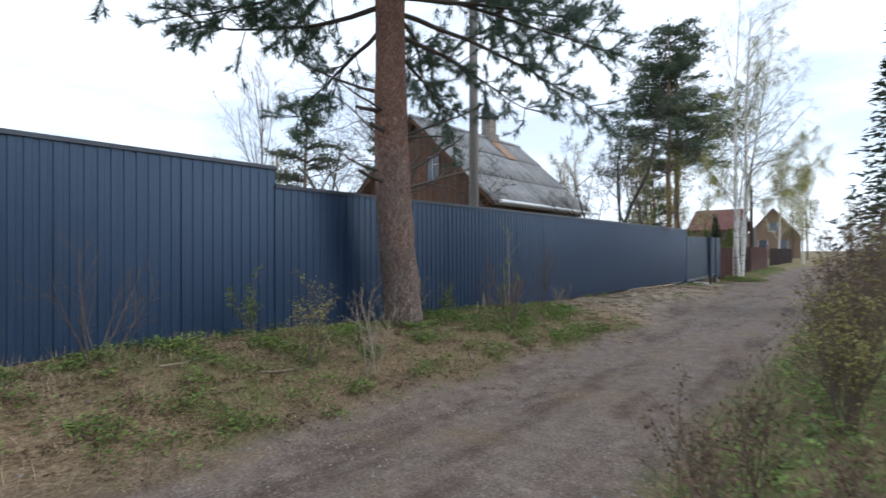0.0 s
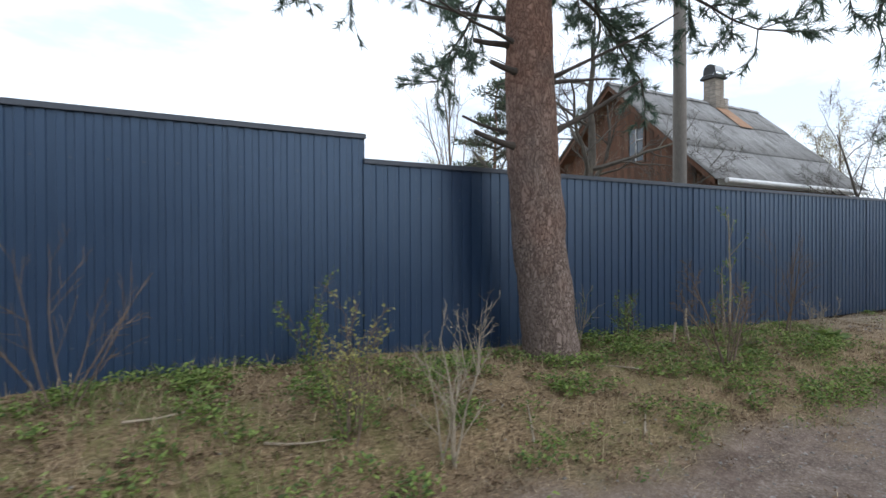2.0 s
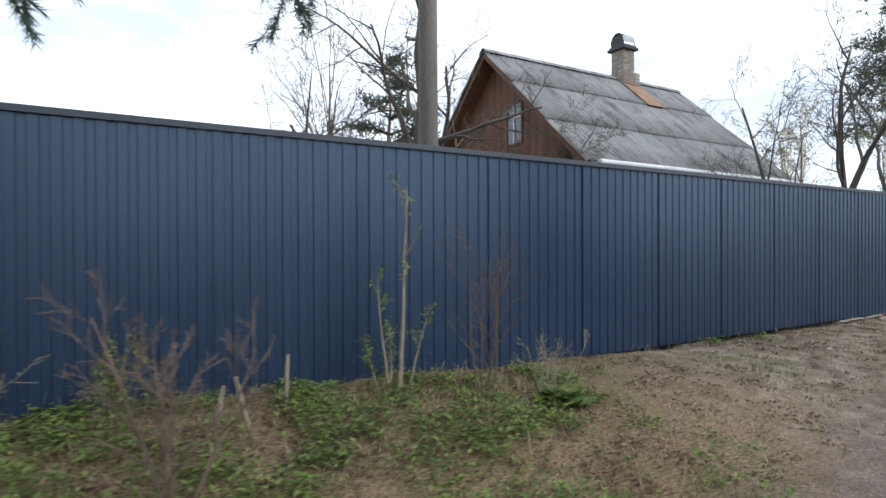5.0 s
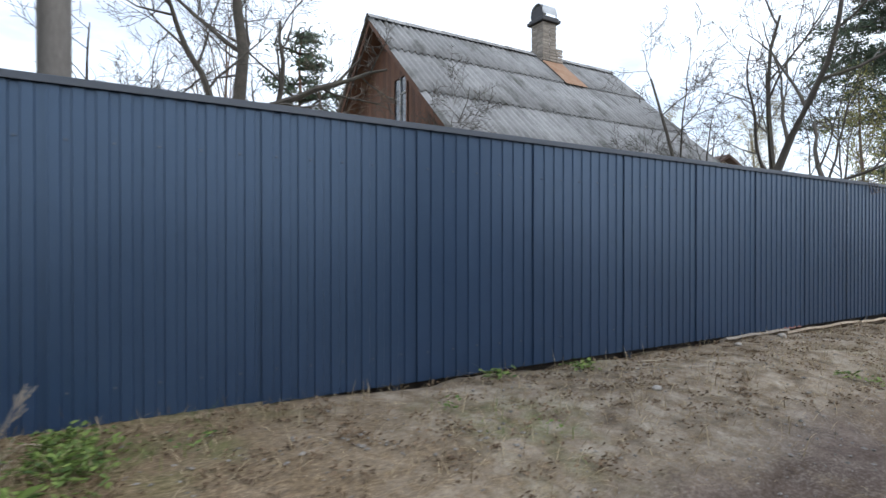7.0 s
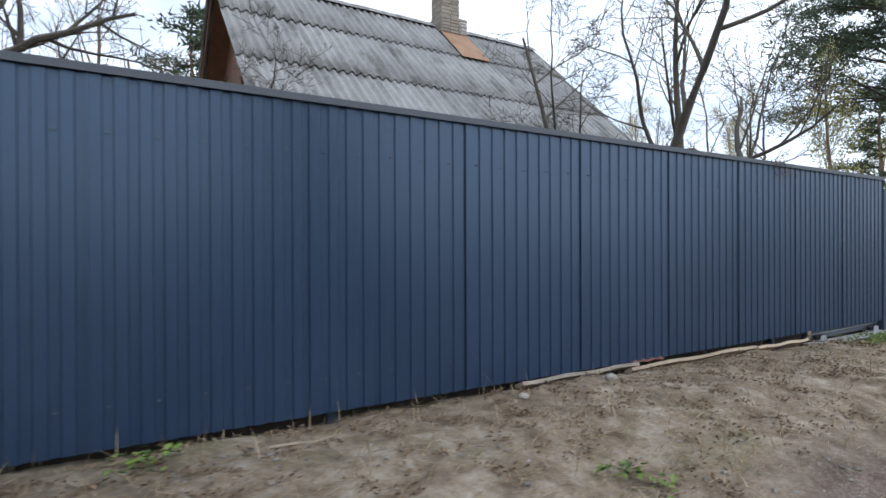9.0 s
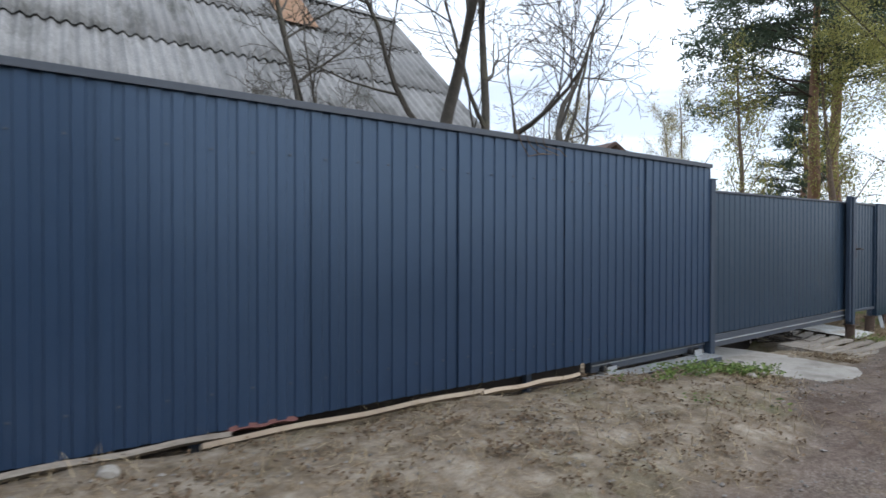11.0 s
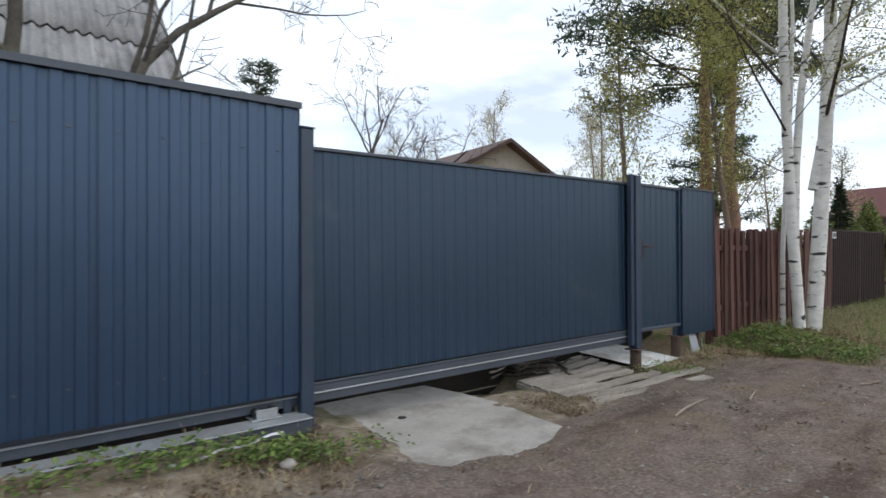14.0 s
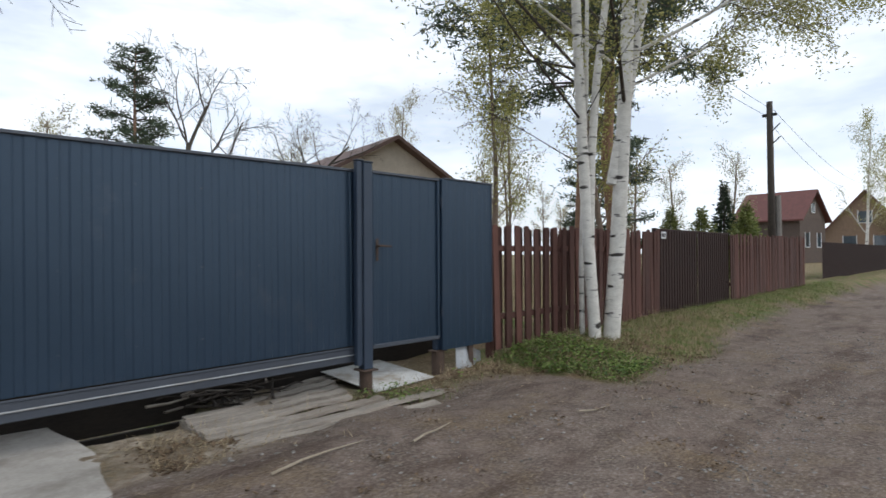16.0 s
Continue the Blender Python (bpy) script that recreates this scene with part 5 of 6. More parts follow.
    for z, az, length, up in spec:
        wood, green_s = Shape(), Shape()
        a, u = radians(az), radians(up)
        d = Vector((math.cos(a) * math.cos(u), math.sin(a) * math.cos(u), math.sin(u)))
        p = centre(z)
        pts, rad, e = [p.copy()], [0.036], d.copy()
        n = 9
        for i in range(n):
            e = (e + Vector((rng.uniform(-0.16, 0.16), rng.uniform(-0.16, 0.16), rng.uniform(-0.12, 0.1)))).normalized()
            p = p + e * length / n
            pts.append(p.copy())
            rad.append(0.03 * (1 - i / n) + 0.005)
        wood.tube(pts, rad, 6)
        for i in range(3, n + 1):
            for _ in range((4 if z < 6.5 else 3) if i < n else 5):
                f = turned(e if i == n else (pts[i] - pts[i - 1]).normalized(), rng.uniform(0.4, 1.2), rng.uniform(0, 6.283))
                f = (f + Vector((0, 0, 0.12))).normalized()
                ln = rng.uniform(0.3, 0.75)
                q = pts[i] + f * ln * 0.5
                g = (f + Vector((rng.uniform(-0.4, 0.4), rng.uniform(-0.4, 0.4), rng.uniform(-0.2, 0.4)))).normalized()
                w = q + g * ln * 0.5
                wood.tube([pts[i], q, w], [0.009, 0.007, 0.004], 4)
                for c, h in ((w, g), (q.lerp(w, 0.5), g), (q, f)):
                    if rng.random() < 0.85:
                        tuft(green_s, c, h, rng)
                for _ in range(2):
                    h = turned(g, rng.uniform(0.5, 1.0), rng.uniform(0, 6.283))
                    c = q.lerp(w, rng.random()) + h * rng.uniform(0.1, 0.25)
                    wood.tube([q.lerp(w, 0.5), c], [0.005, 0.003], 3)
                    tuft(green_s, c, h, rng)
        b = part("branch", wood, BRANCH_DARK, t)
        part("foliage", green_s, NEEDLE, b)


near_pine()


def far_pine(label, at, height, r, crown_from, reach, seed, bark=None, dense=1.0, group="", needle=None):
    rng = random.Random(seed)
    t = thing("pine_tree", label, "tree", group, place=pose(*at))
    trunk = [(0, 0, -0.2)]
    rad = [r * 1.15]
    for i in range(1, 9):
        trunk.append((rng.uniform(-0.08, 0.08), rng.uniform(-0.08, 0.08), height * i / 8))
        rad.append(r * (1 - 0.85 * i / 8))
    part("trunk", Shape().tube(trunk, rad, 10), bark or PINE_BARK_TOP, t, smooth=True)
    wood, leaf = Shape(), Shape()
    z = crown_from
    while z < height:
        s = (z - crown_from) / (height - crown_from)
        for _ in range(rng.choice((2, 3, 3))):
            if rng.random() > dense:
                continue
            a = rng.uniform(0, 6.283)
            length = reach * (1 - 0.75 * s ** 1.4) * rng.uniform(0.55, 1.1)
            d = Vector((math.cos(a), math.sin(a), rng.uniform(-0.05, 0.35))).normalized()
            c = Vector((0, 0, z))
            e = c + d * length
            wood.tube([c, c + d * length * 0.5 + Vector((0, 0, 0.08 * length)), e], [0.05, 0.035, 0.012], 4)
            for _ in range(int(9 * length * dense) + 4):
                b = c.lerp(e, rng.uniform(0.3, 1.05)) + Vector((rng.gauss(0, 0.26), rng.gauss(0, 0.26), rng.gauss(0.1, 0.13))) * (0.5 + 0.25 * length)
                for _ in range(11):
                    v = Vector((rng.gauss(0, 1), rng.gauss(0, 1), rng.gauss(0.25, 0.7))).normalized() * rng.uniform(0.16, 0.34)
                    w = v.cross(Vector((rng.gauss(0, 1), rng.gauss(0, 1), rng.gauss(0, 1)))).normalized() * 0.032
                    o = b + Vector((rng.gauss(0, 0.13), rng.gauss(0, 0.13), rng.gauss(0, 0.07)))
                    k = len(leaf.v)
                    leaf.v += [o - w, o + w, o + v]
                    leaf.f.append((k, k + 1, k + 2))
        z += rng.uniform(0.35, 0.6)
    part("crown", wood, BRANCH_DARK, t)
    part("foliage", leaf, needle or NEEDLE_FAR, t)
    return t


far_pine("tall pine with a reddish trunk beyond the gate", (38.6, 5.3, 0.2), 16.0, 0.24, 6.4, 4.5, 21, dense=1.2, group="tall pines beyond the gate")
far_pine("tall pine with a reddish trunk beyond the gate", (40.1, 5.2, 0.2), 17.0, 0.24, 6.9, 5.6, 22, dense=1.2, group="tall pines beyond the gate")
far_pine("bushy pine behind the gate's garden", (30.7, 25.1, 0.2), 11.2, 0.16, 4.0, 2.4, 23)
far_pine("small pine behind the fence", (15.2, 14.2, 0.2), 8.2, 0.14, 2.5, 2.2, 24)
far_pine("dense pine behind the wooden fence", (47.0, 9.0, 0.2), 9.5, 0.2, 1.5, 2.6, 26)


def spruce(label, at, height, reach, seed, group="", leaf=None):
    rng = random.Random(seed)
    t = thing("spruce_tree", label, "tree", group, place=pose(*at))
    part("trunk", Shape().tube([(0, 0, -0.2), (0, 0, height * 0.5), (0, 0, height)], [0.03 * height ** 0.8, 0.018 * height ** 0.8, 0.01], 8), BRANCH_DARK, t)
    s = Shape()
    z = 0.25
    while z < height:
        f = 1 - z / height
        for _ in range(15):
            a = rng.uniform(0, 6.283)
            length = max(0.12, reach * f * rng.uniform(0.7, 1.15))
            d = Vector((math.cos(a), math.sin(a), -0.25 + 0.5 * (1 - f)))
            for k in range(int(5 + 7 * length)):
                c = Vector((0, 0, max(0.05, z + rng.gauss(0, 0.09 + 0.02 * height)))) + d * length * rng.uniform(0.15, 1.0)
                v = (d + Vector((rng.gauss(0, 0.5), rng.gauss(0, 0.5), rng.gauss(-0.1, 0.35)))).normalized() * rng.uniform(0.12, 0.3) * min(1.0, 0.3 + height / 9)
                w = v.cross(Vector((rng.gauss(0, 1), rng.gauss(0, 1), rng.gauss(0, 1)))).normalized() * 0.042
                i = len(s.v)
                s.v += [c - w, c + w, c + v]
                s.f.append((i, i + 1, i + 2))
        z += 0.08 + 0.014 * height
    part("foliage", s, leaf or SPRUCE_LEAF, t)
    return t


spruce("dark spruce beside the lane", (16.2, -6.5, 0.1), 7.8, 1.9, 31)
for n, (x, y, h) in enumerate(((47.3, 6.3, 2.9), (47.4, 5.0, 2.8), (49.2, 4.7, 4.0), (47.2, 3.2, 2.9), (45.2, 2.6, 2.4))):
    spruce("young garden conifer behind the wooden fence", (x, y, 0.2), h, 1.3 if n == 2 else 1.7, 40 + n, "garden conifers", HEDGE_LEAF if n in (0, 1, 3, 4) else SPRUCE_LEAF)

# orchard trees behind the fence
bare_tree("old bare apple tree with crooked limbs behind the fence", (11.5, 5.2, 0.25), (-0.1, 0.05, 1), 6.4, 0.17, 51, APPLE_BARK, dict(wobble=0.26, thin=0.0038, spread=(0.55, 1.25), count=(8, 6, 6, 4), lift=(0.05, 0.04, 0.0, -0.02, 0)),
          extra=(((-0.7, 0.1, 1), 5.0, 0.12), ((0.6, -0.2, 0.9), 4.8, 0.12)), group="apple trees")
bare_tree("bare apple tree with a leaning trunk behind the fence", (19.75, 1.5, 0.25), (-0.3, 0.1, 1), 5.6, 0.10, 52, APPLE_BARK, dict(wobble=0.2, count=(7, 6, 5, 4)), group="apple trees", extra=(((-0.55, 0.35, 0.95), 4.8, 0.07),))
bare_tree("bare fruit tree behind the fence", (20.45, 1.3, 0.2), (0.05, 0.1, 1), 5.8, 0.09, 53, APPLE_BARK, dict(wobble=0.15, count=(6, 5, 5, 4)), group="apple trees")
bare_tree("bare fruit tree leaning along the fence", (20.15, 0.85, 0.2), (0.42, 0.1, 1), 5.0, 0.085, 54, APPLE_BARK, dict(wobble=0.2, count=(6, 5, 5, 4)), group="apple trees")
bare_tree("slender bare tree behind the fence", (13.0, 13.6, 0.25), (0, 0, 1), 7.6, 0.09, 55, TWIG_BROWN, dict(wobble=0.08, spread=(0.35, 0.75), count=(10, 5, 4, 3), lift=(0.02, 0.12, 0.08, 0.03, 0)))
bare_tree("low bare tree beside the gable", (13.6, 6.2, 0.25), (0.1, -0.1, 1), 4.4, 0.06, 57, TWIG_BROWN, dict(wobble=0.2, count=(7, 5, 4, 3)), leaf=PALE_LEAF, per=1, size=0.012)
bare_tree("bare garden tree beyond the gate", (33.5, 15.5, 0.2), (-0.1, 0, 1), 6.2, 0.12, 58, APPLE_BARK, dict(wobble=0.2, count=(8, 6, 5, 4)))
bare_tree("bare tree past the house", (27.5, 6.8, 0.2), (0.05, 0, 1), 4.6, 0.1, 59, APPLE_BARK, dict(wobble=0.22, count=(8, 6, 5, 3)))

BIRCHY = dict(wobble=0.06, spread=(0.35, 0.85), count=(16, 6, 5, 3), lift=(0.02, 0.05, -0.06, -0.12, -0.1), seg=0.45, ratio=(0.2, 0.42), levels=3, slim=0.55)
BIRCHY["from"] = (0.22, 0.2, 0.15, 0.1)


def birches():
    stems = (("birch with a white trunk at the lane's edge", (29.43, -0.55, 0.18), (-0.035, 0.045, 1), 12.5, 0.08, 61, (((0.025, -0.01, 1), 9.5, 0.058, (-0.04, 0.05, 1.15)),)),
             ("forked birch with a white trunk at the lane's edge", (29.7, -0.61, 0.22), (0.012, -0.012, 1), 12.8, 0.108, 62, (((0.12, -0.17, 1), 10.0, 0.075, (0.02, -0.02, 1.9)), ((0.55, -0.75, 0.4), 4.2, 0.024, (0.2, -0.3, 3.6)), ((0.75, -0.6, 0.5), 3.8, 0.022, (0.1, -0.1, 3.1)), ((0.3, -0.9, 0.55), 3.6, 0.022, (0.25, -0.35, 4.2)), ((-0.75, 0.5, 0.5), 3.2, 0.02, (0.05, 0.0, 3.5)))),
             ("slender birch between the thicker birch trunks", (29.52, -0.3, 0.2), (-0.01, 0.02, 1), 10.0, 0.036, 63, ()))
    for label, at, d, h, r, seed, extra in stems:
        bare_tree(label, at, d, h, r, seed, BIRCH_BARK, dict(BIRCHY, count=(18, 7, 5, 3), spread=(0.5, 1.15), lift=(0.02, -0.02, -0.14, -0.2, -0.1)), SPRING_LEAF, 12, 0.021, "birches at the lane's edge", 0.25, name="birch_tree", category="tree", extra=extra, leaf_spread=0.1, crown_mat=BRANCH_DARK)
    for k, (label, at, h, seed) in enumerate((("pale budding birch in the distance", (49.0, 17.0, 0.2), 10.7, 64), ("pale budding birch in the distance", (52.5, 20.0, 0.2), 10.5, 65), ("thin budding birch behind the garden", (46.5, 24.0, 0.2), 11.0, 66),
                                              ("budding birch behind the wooden fence", (38.0, 4.2, 0.2), 7.8, 67), ("budding birch behind the wooden fence", (35.2, 6.2, 0.2), 7.4, 68),
                                              ("birch far along the lane", (70.0, 2.8, 0.2), 10.0, 69), ("birch far along the lane", (76.0, 0.6, 0.2), 10.5, 70), ("slender birch at the end of the lane", (58.0, -0.6, 0.2), 7.5, 71))):
        bare_tree(label, at, (0.02, 0, 1), h, 0.11, seed, BIRCH_BARK if k in (5, 7) else TWIG_BROWN, dict(BIRCHY, thin=0.008), PALE_LEAF if k < 3 else SPRING_LEAF, 9, 0.05, "far birches", 0.3, name="birch_tree", leaf_spread=0.2)


birches()


def woods():
    """Trees past the gardens and across the lane, which close the view and its reflections."""
    rng = random.Random(5)
    first = bare_tree("budding tree on the edge of the gardens", (62, 30, 0), (0, 0, 1), 9, 0.14, 72, TWIG_BROWN, dict(BIRCHY, thin=0.012, count=(14, 6, 5, 3)), PALE_LEAF, 5, 0.07, "trees on the skyline", 0.2, leaf_spread=0.3)
    for k in range(16):
        x = 5 + 6.5 * k + rng.uniform(-2, 2)
        copy_thing(first, pose(x, 38 + rng.uniform(-6, 14), 0, 0, 0, rng.uniform(0, 360)) @ Matrix.Scale(rng.uniform(0.75, 1.1), 4))
    for x, y, s in ((55, 12, 0.8), (60, 8, 0.8), (66, 14, 0.9), (82, -9, 1.0), (95, 4, 1.0), (58, -9, 0.9), (90, -3, 0.9)):
        copy_thing(first, pose(x, y, 0, 0, 0, rng.uniform(0, 360)) @ Matrix.Scale(s, 4))
    for k in range(5):
        copy_thing(first, pose(2 + 11 * k, -26 + rng.uniform(-1.5, 1.5), 0, 0, 0, rng.uniform(0, 360)) @ Matrix.Scale(rng.uniform(0.7, 0.95), 4))


woods()


# ---- shrubs and weeds along the lane ----
SHRUB = dict(wobble=0.13, lift=(0.1, 0.08, 0.04, 0, 0), seg=0.16, levels=2, count=(6, 4, 3), ratio=(0.3, 0.6), spread=(0.35, 0.9), thin=0.0016)
SHRUB["from"] = (0.25, 0.2, 0.2)


def shrub(label, x, y, height, stems, lean, r, seed, mat, leaf=None, per=1, size=0.012, opt=None, group="", name="shrub", category="shrub"):
    rng = random.Random(seed)
    o = dict(SHRUB, **(opt or {}))
    t = thing(name, label, category, group, place=pose(x, y, ground_z(x, y)))
    tips = []
    for k in range(stems):
        a = 6.283 * k / stems + rng.uniform(-0.6, 0.6)
        d = Vector((math.cos(a) * lean * rng.uniform(0.4, 1.2), math.sin(a) * lean * rng.uniform(0.4, 1.2), 1)).normalized()
        s = Shape()
        limb([s, s], Vector((rng.uniform(-0.06, 0.06), rng.uniform(-0.06, 0.06), -0.05)), d, height * rng.uniform(0.7, 1.1), r * rng.uniform(0.7, 1.1), 0, rng, o, tips)
        part("stem", s, mat, t)
    if leaf:
        part("foliage", leaves_on(tips, rng, size, per, 1, 0, 0.02), leaf, t)
    return t


shrub("leafless twiggy shrub at the fence foot", 1.72, -0.68, 1.0, 6, 0.55, 0.007, 81, TWIG_BROWN, opt=dict(lift=(0.03, 0.05, 0.04), count=(4, 3, 2)))
shrub("dry brown weed stalks on the verge", 4.4, -1.1, 0.62, 4, 0.2, 0.007, 82, BARE_STEM, DRY_GRASS, 1, 0.012, dict(count=(4, 2, 2)))
shrub("budding shrub on the verge beside the pine", 3.25, -1.6, 0.75, 6, 0.3, 0.008, 83, TWIG_BROWN, SPRING_LEAF, 3, 0.014)
shrub("broken bare stems on the verge before the pine", 3.75, -1.9, 0.75, 5, 0.4, 0.011, 84, BARE_STEM)
shrub("dark twiggy shrub on the verge", 7.02, -1.42, 0.85, 5, 0.5, 0.012, 85, TWIG_BROWN, opt=dict(count=(8, 6, 4), levels=3))
shrub("small sprouting shrub by the fence foot", 6.8, -0.42, 0.45, 5, 0.3, 0.006, 86, TWIG_BROWN, GREEN_LEAF, 3, 0.016)
shrub("spindly bare stems by the fence foot", 8.98, -0.88, 1.15, 5, 0.35, 0.008, 87, TWIG_BROWN)
shrub("spindly bare stems by the fence foot", 6.2, -0.3, 0.65, 4, 0.3, 0.006, 88, BARE_STEM, GREEN_LEAF, 1, 0.014)
shrub("leafy weed stalks by the fence foot", 3.4, -0.33, 0.6, 4, 0.2, 0.005, 89, TWIG_BROWN, GREEN_LEAF, 3, 0.018)
shrub("dry bare stems by the fence foot", 9.45, -1.02, 0.55, 7, 0.45, 0.006, 90, BARE_STEM)


def sapling():
    t = thing("sapling", "thin crooked pale sapling with first green buds by the fence", "sapling", place=pose(8.5, -0.47, ground_z(8.5, -0.47)))
    rng = random.Random(91)
    tips = []
    o = dict(SHRUB, wobble=0.05, levels=2, count=(6, 3, 2), ratio=(0.14, 0.3), lift=(0.05, 0.1, 0.02))
    o["from"] = (0.45, 0.2, 0.2)
    for (x, y), h, r in (((0.14, 0.0), 1.55, 0.018), ((-0.1, -0.05), 0.9, 0.012), ((0.3, -0.05), 0.7, 0.011), ((0.0, 0.1), 0.5, 0.009), ((-0.3, 0.05), 0.45, 0.008)):
        s = Shape()
        limb([s, s], Vector((x * 0.3, y * 0.3, -0.03)), Vector((x, y, 1)).normalized(), h, r, 0, rng, o, tips)
        part("stem", s, BARE_STEM, t)
    part("foliage", leaves_on(tips, rng, 0.016, 4, 1, 0, 0.02), GREEN_LEAF, t)


sapling()
for x, y, h, tilt in ((7.74, -0.46, 0.32, 2), (7.46, -0.72, 0.3, -14), (7.3, -0.64, 0.24, 8)):
    me = Shape().tube([(0, 0, -0.06), (0, 0, h * 0.6), (0.004, 0, h)], [0.015, 0.014, 0.012], 7, True).mesh("stake")
    me.materials.append(BARE_STEM)
    tagged(new("stake", me), "short cut stake standing in the grass", "stake", "cut stakes").matrix_basis = pose(x, y, ground_z(x, y), 0, tilt, 0)

# taller growth on the far side of the lane
def far_side():
    rng = random.Random(3)
    first = shrub("tall budding thicket on the far side of the lane", -2.0, -8.6, 3.4, 10, 0.35, 0.02, 140, TWIG_BROWN, DEAD_LEAF, 5, 0.03, dict(levels=3, count=(8, 5, 4)), "tall thicket on the far side of the lane")
    for k in range(1, 20):
        x, y = -2.0 + 1.45 * k + rng.uniform(-0.4, 0.4), -8.8 + rng.uniform(-0.7, 0.5)
        copy_thing(first, pose(x, y, ground_z(x, y), 0, 0, rng.uniform(0, 360)) @ Matrix.Scale(rng.uniform(0.85, 1.15) * (1.0 if x < 4.5 else 0.5), 4))
    tall = [o for o in bpy.data.objects if o.name == "spruce_tree"][0]
    for k in range(3):
        copy_thing(tall, pose(-5 + 3.6 * k + rng.uniform(-0.8, 0.8), -12.0 + rng.uniform(-1, 1), 0.1, 0, 0, rng.uniform(0, 360)) @ Matrix.Scale(rng.uniform(0.55, 0.75), 4))

    for k in range(6):
        copy_thing(tall, pose(37 + 4.2 * k + rng.uniform(-1, 1), -12.8 + rng.uniform(-1.2, 0.6), 0.1, 0, 0, rng.uniform(0, 360)) @ Matrix.Scale(rng.uniform(0.7, 0.95), 4))


far_side()

# thicket across the lane at the start of the walk
for n, (x, y, h) in enumerate(((5.1, -5.6, 1.05), (5.9, -5.5, 1.15), (6.9, -5.5, 1.25), (6.1, -6.2, 1.5), (8.1, -5.6, 1.4), (10.2, -5.8, 1.6), (8.0, -6.6, 1.9), (12.2, -6.0, 1.8), (14.5, -6.1, 1.9), (10.0, -6.8, 2.2))):
    shrub("tangled budding thicket beside the lane", x, y, h, 9, 0.4, 0.012, 100 + n, TWIG_BROWN, DEAD_LEAF if n % 3 else SPRING_LEAF, 1, 0.017, dict(levels=3, count=(7, 5, 3)), "thicket beside the lane")
for n, (x, y, h) in enumerate(((2.35, -5.2, 0.65), (2.9, -5.05, 0.7), (1.95, -5.45, 0.5), (3.3, -5.25, 0.9), (2.6, -5.75, 0.6))):
    shrub("dry weed stalks beside the lane", x, y, h, 6, 0.25, 0.007, 120 + n, TWIG_BROWN, DEAD_LEAF, 2, 0.016, None, "dry weeds beside the lane")


# ---- grass, litter, weeds and gravel ----
def scatter(rng, n, x0, x1, y0, y1, keep):
    out = []
    while len(out) < n:
        x, y = rng.uniform(x0, x1), rng.uniform(y0, y1)
        if rng.random() < keep(x, y):
            out.append((x, y))
    return out


def blades(places, rng, h0, h1, w, flat, name, mat, label):
    vs, fs = [], []
    for x, y in places:
        z = ground_z(x, y)
        a, h = rng.uniform(0, 6.283), rng.uniform(h0, h1)
        tilt = rng.uniform(*flat)
        d = Vector((math.cos(a) * math.sin(tilt), math.sin(a) * math.sin(tilt), math.cos(tilt)))
        s = Vector((-math.sin(a), math.cos(a), 0)) * w * rng.uniform(0.6, 1.3)
        p = Vector((x, y, z - 0.01))
        m = p + d * h * 0.55
        e = m + (d + Vector((d.x, d.y, -0.5)) * 0.5).normalized() * h * 0.5
        if e.z < z + 0.006:
            e.z = z + 0.006
        k = len(vs)
        vs += [tuple(p - s), tuple(p + s), tuple(m + s * 0.8), tuple(m - s * 0.8), tuple(e)]
        fs += [(k, k + 1, k + 2, k + 3), (k + 3, k + 2, k + 4)]
    me = bpy.data.meshes.new(name)
    me.from_pydata(vs, [], fs)
    me.materials.append(mat)
    return tagged(new(name, me), label, "grass", kind="stuff")


def weeds(places, rng, size, name, mat, label, rise=0.12):
    vs, fs = [], []
    for x, y in places:
        z = ground_z(x, y)
        for _ in range(rng.randint(6, 12)):
            a, t = rng.uniform(0, 6.283), rng.uniform(0.2, 1.0)
            c = Vector((x + rng.gauss(0, 0.05), y + rng.gauss(0, 0.05), z + rng.uniform(0.01, rise)))
            u = Vector((math.cos(a), math.sin(a), t * 0.6)).normalized() * size * rng.uniform(0.6, 1.4)
            w = Vector((-math.sin(a), math.cos(a), 0.15)) * size * rng.uniform(0.25, 0.45)
            k = len(vs)
            mid = c + u * 0.55 + Vector((0, 0, -0.006))
            vs += [tuple(c), tuple(mid + w + Vector((0, 0, 0.008))), tuple(c + u), tuple(mid - w + Vector((0, 0, 0.008))), tuple(mid)]
            fs += [(k, k + 4, k + 1), (k + 4, k + 2, k + 1), (k, k + 3, k + 4), (k + 4, k + 3, k + 2)]
    me = bpy.data.meshes.new(name)
    me.from_pydata(vs, [], fs)
    me.materials.append(mat)
    return tagged(new(name, me), label, "weeds", kind="stuff")


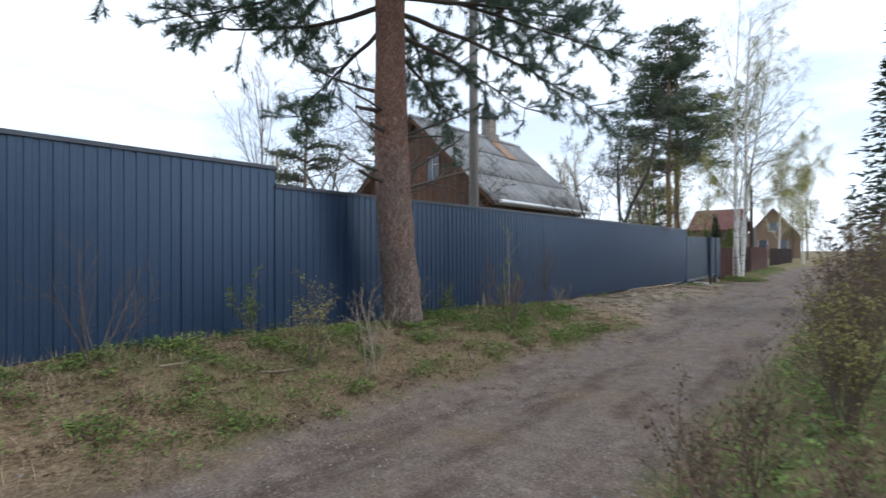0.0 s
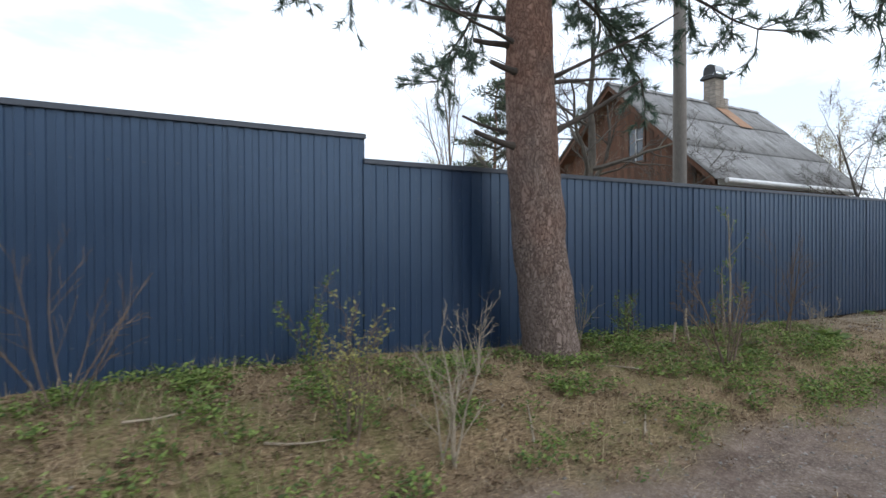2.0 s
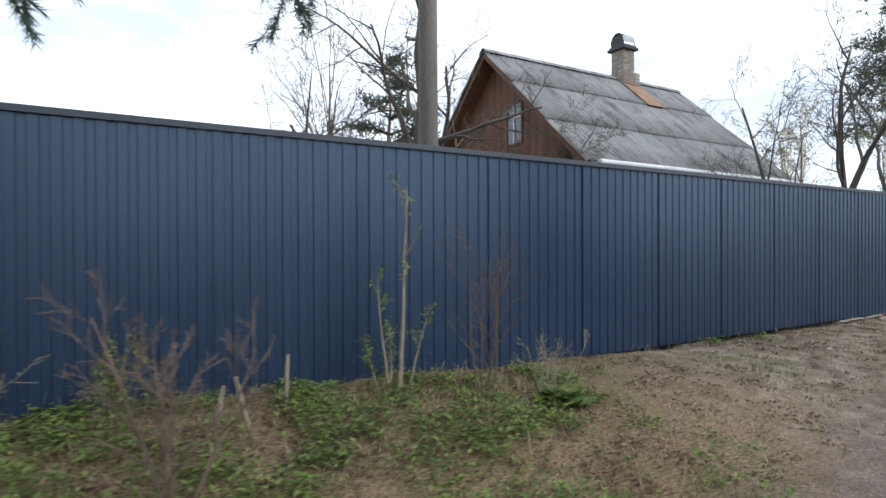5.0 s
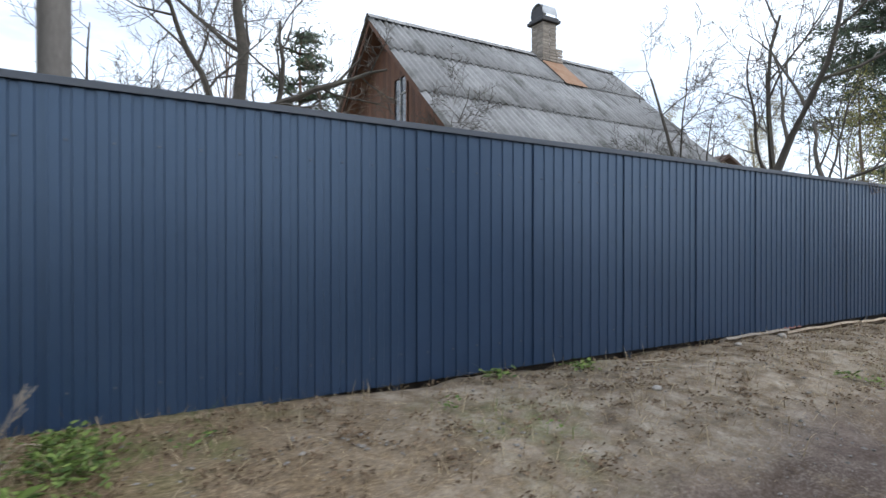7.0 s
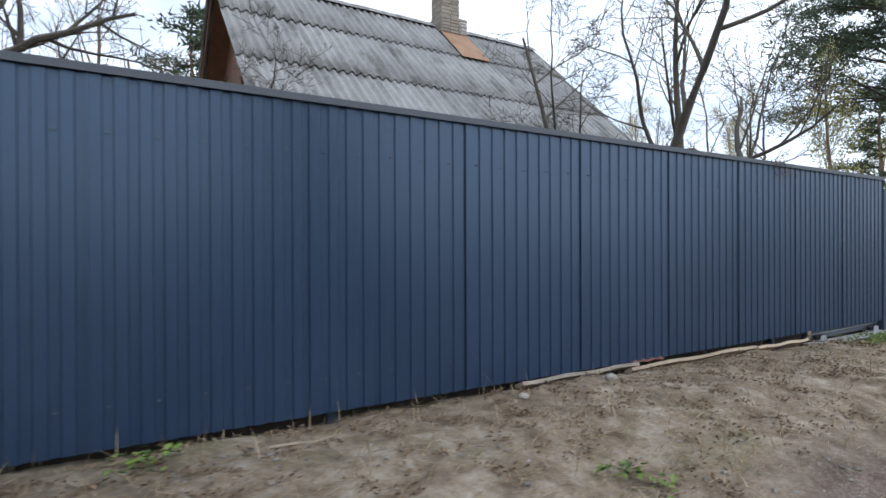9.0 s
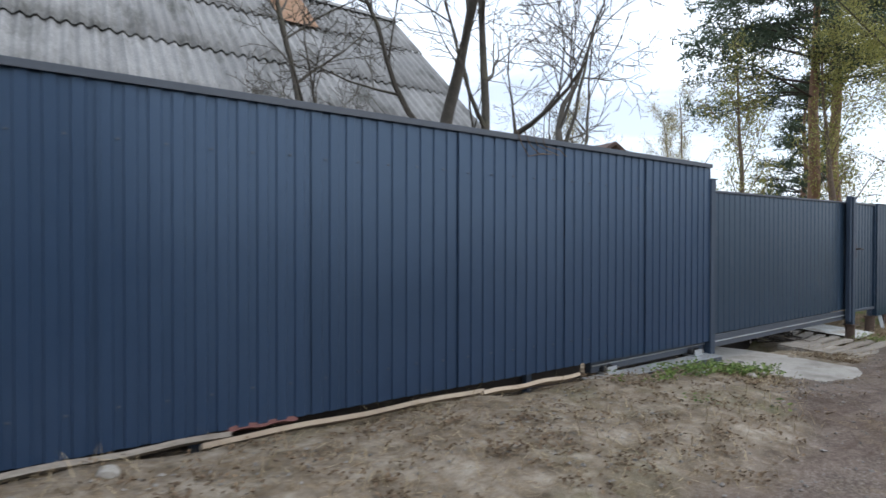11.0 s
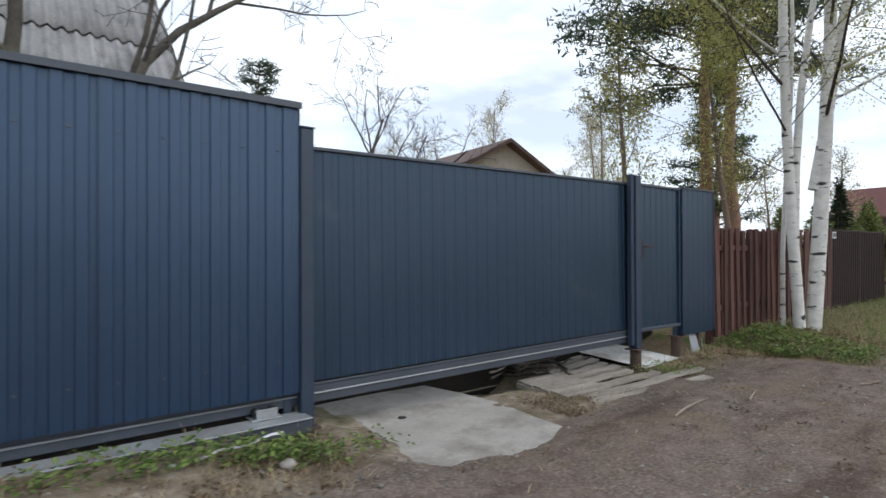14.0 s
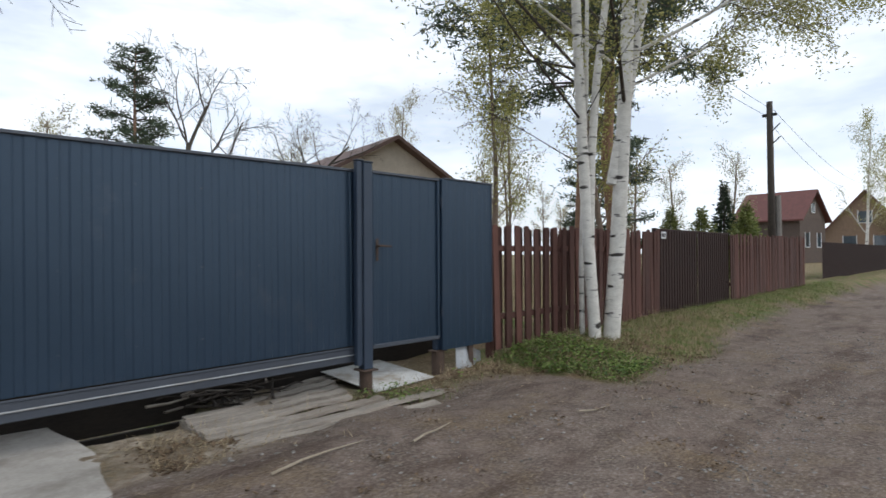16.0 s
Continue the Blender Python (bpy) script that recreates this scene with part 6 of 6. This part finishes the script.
def undergrowth():
    rng = random.Random(7)

    def verge(x, y):
        k = 1 - cover(x, y)
        if 10 < x < 21.5 and y > -3:
            k *= 0.28 + 0.5 * max(0.0, noise.noise(Vector((x * 1.1, y * 1.6, 2))))
        if 22.4 < x < 24.3 and y > -1.35:
            return 0.0
        return k

    def litter(x, y):
        return max(0.03, verge(x, y)) * (0.6 + 0.5 * noise.noise(Vector((x * 2, y * 2, 4))))

    def lush(x, y):
        g = verge(x, y) * max(0.0, green(x, y) - 0.3) * 1.7
        return g

    blades(scatter(rng, 60000, 0.3, 33, -3.2, 0.15, litter), rng, 0.04, 0.13, 0.0026, (1.0, 1.55), "dry_grass", DRY_GRASS, "matted dry straw on the verges")
    blades(scatter(rng, 9000, 0.3, 33, -3.0, 0.05, verge), rng, 0.06, 0.2, 0.0022, (0.15, 0.9), "standing_dry_grass", DRY_GRASS, "tufts of standing dry grass")
    blades(scatter(rng, 22000, 0.3, 44, -3.0, 0.05, lush), rng, 0.03, 0.12, 0.003, (0.1, 1.1), "green_grass", GREEN_GRASS, "short green spring grass on the verges")
    blades(scatter(rng, 14000, 0.9, 16, -7.6, -4.7, lambda x, y: 1 - cover(x, y)), rng, 0.04, 0.16, 0.004, (0.1, 1.2), "lane_grass", GREEN_GRASS, "green and dry grass across the lane")
    weeds(scatter(rng, 2000, 0.3, 10.4, -2.5, -0.08, lambda x, y: verge(x, y) * smooth01(0.2 + (0.35 if 6.2 < x < 9.0 else 0.0) + 1.6 * noise.noise(Vector((x * 2.6, y * 2.6, 1))))), rng, 0.036, "green_weeds", GREEN_LEAF, "patches of nettle-like green weeds", 0.09)
    weeds(scatter(rng, 260, 11, 29, -1.6, -0.1, lambda x, y: lush(x, y)), rng, 0.04, "low_weeds", GREEN_LEAF, "scattered low green weeds", 0.08)
    weeds(scatter(rng, 500, 1.5, 9, -7.0, -4.9, lambda x, y: 1 - cover(x, y)), rng, 0.055, "lane_weeds", GREEN_LEAF, "green weeds across the lane", 0.16)
    weeds(scatter(rng, 2600, 0.5, 30, -3.2, -0.05, litter), rng, 0.03, "dead_leaves", DEAD_LEAF, "brown fallen leaves in the grass", 0.012)
    weeds([(9.53 + rng.gauss(0, 0.05), -1.13 + rng.gauss(0, 0.05)) for _ in range(9)], rng, 0.13, "tulip_leaves", GREEN_LEAF, "clump of broad green leaves", 0.06)
    weeds([(22.15 + rng.gauss(0, 0.22), -0.5 + rng.gauss(0, 0.1)) for _ in range(60)] + [(21.4 + rng.gauss(0, 0.4), -0.42 + rng.gauss(0, 0.09)) for _ in range(60)], rng, 0.04, "gate_weeds", GREEN_LEAF, "green weeds round the gate post", 0.1)
    weeds([(15.4 + rng.gauss(0, 0.07), -1.45 + rng.gauss(0, 0.05)) for _ in range(5)] + [(13.35 + rng.gauss(0, 0.08), -0.35 + rng.gauss(0, 0.05)) for _ in range(5)] + [(12.5 + rng.gauss(0, 0.08), -0.3) for _ in range(5)], rng, 0.05, "lone_weeds", GREEN_LEAF, "single green weeds on bare earth", 0.06)


undergrowth()


def gravel():
    rng = random.Random(9)
    vs, fs = [], []
    base = [(1, 0, 0), (-1, 0, 0), (0, 1, 0), (0, -1, 0), (0, 0, 1), (0, 0, -1)]
    tri = [(0, 2, 4), (2, 1, 4), (1, 3, 4), (3, 0, 4), (2, 0, 5), (1, 2, 5), (3, 1, 5), (0, 3, 5)]

    def keep(x, y):
        s = 0.10 + 0.9 * max(0.0, noise.noise(Vector((x * 0.6, y * 1.4, 6)))) + 0.5 * math.exp(-((y + 3.0) / 0.25) ** 2) + 0.5 * math.exp(-((y + 4.6) / 0.3) ** 2)
        return min(1.0, s) * ((0.7 if 10 < x < 22 else 0.25) + 0.3 * cover(x, y))

    for x, y in scatter(rng, 17000, 0.5, 34, -5.6, -0.3, keep):
        r = rng.choice((0.005, 0.006, 0.008, 0.01, 0.013, 0.016)) * rng.uniform(0.7, 1.2)
        if rng.random() < 0.006:
            r *= 1.5
        z, a = ground_z(x, y), rng.uniform(0, 6.283)
        ca, sa = math.cos(a), math.sin(a)
        k = len(vs)
        sx, sy, sz = rng.uniform(0.8, 1.4), rng.uniform(0.6, 1.0), rng.uniform(0.4, 0.75)
        for px, py, pz in base:
            px, py, pz = (px * sx + rng.uniform(-0.25, 0.25)) * r, (py * sy + rng.uniform(-0.25, 0.25)) * r, (pz * sz + rng.uniform(-0.1, 0.1)) * r
            vs.append((x + px * ca - py * sa, y + px * sa + py * ca, z + pz + 0.25 * r))
        fs += [tuple(i + k for i in f) for f in tri]
    me = bpy.data.meshes.new("gravel")
    me.from_pydata(vs, [], fs)
    me.materials.append(STONE)
    tagged(new("gravel", me), "loose grey gravel on the lane", "gravel", kind="stuff")
    for x, y, r in ((2.45, -4.35, 0.045), (22.0, -0.62, 0.05), (16.6, -0.28, 0.05), (15.7, -0.3, 0.04), (13.4, -1.05, 0.035)):
        bm = bmesh.new()
        bmesh.ops.create_icosphere(bm, subdivisions=2, radius=r)
        for v in bm.verts:
            v.co *= 1 + 0.28 * noise.noise(v.co * 22 + Vector((x, y, 0)))
            v.co.z *= 0.65
        me = bpy.data.meshes.new("stone")
        bm.to_mesh(me)
        bm.free()
        me.materials.append(CONCRETE)
        tagged(new("stone", me), "loose pale stone lying on the ground", "stone", "loose stones").location = (x, y, ground_z(x, y) + r * 0.35)


gravel()
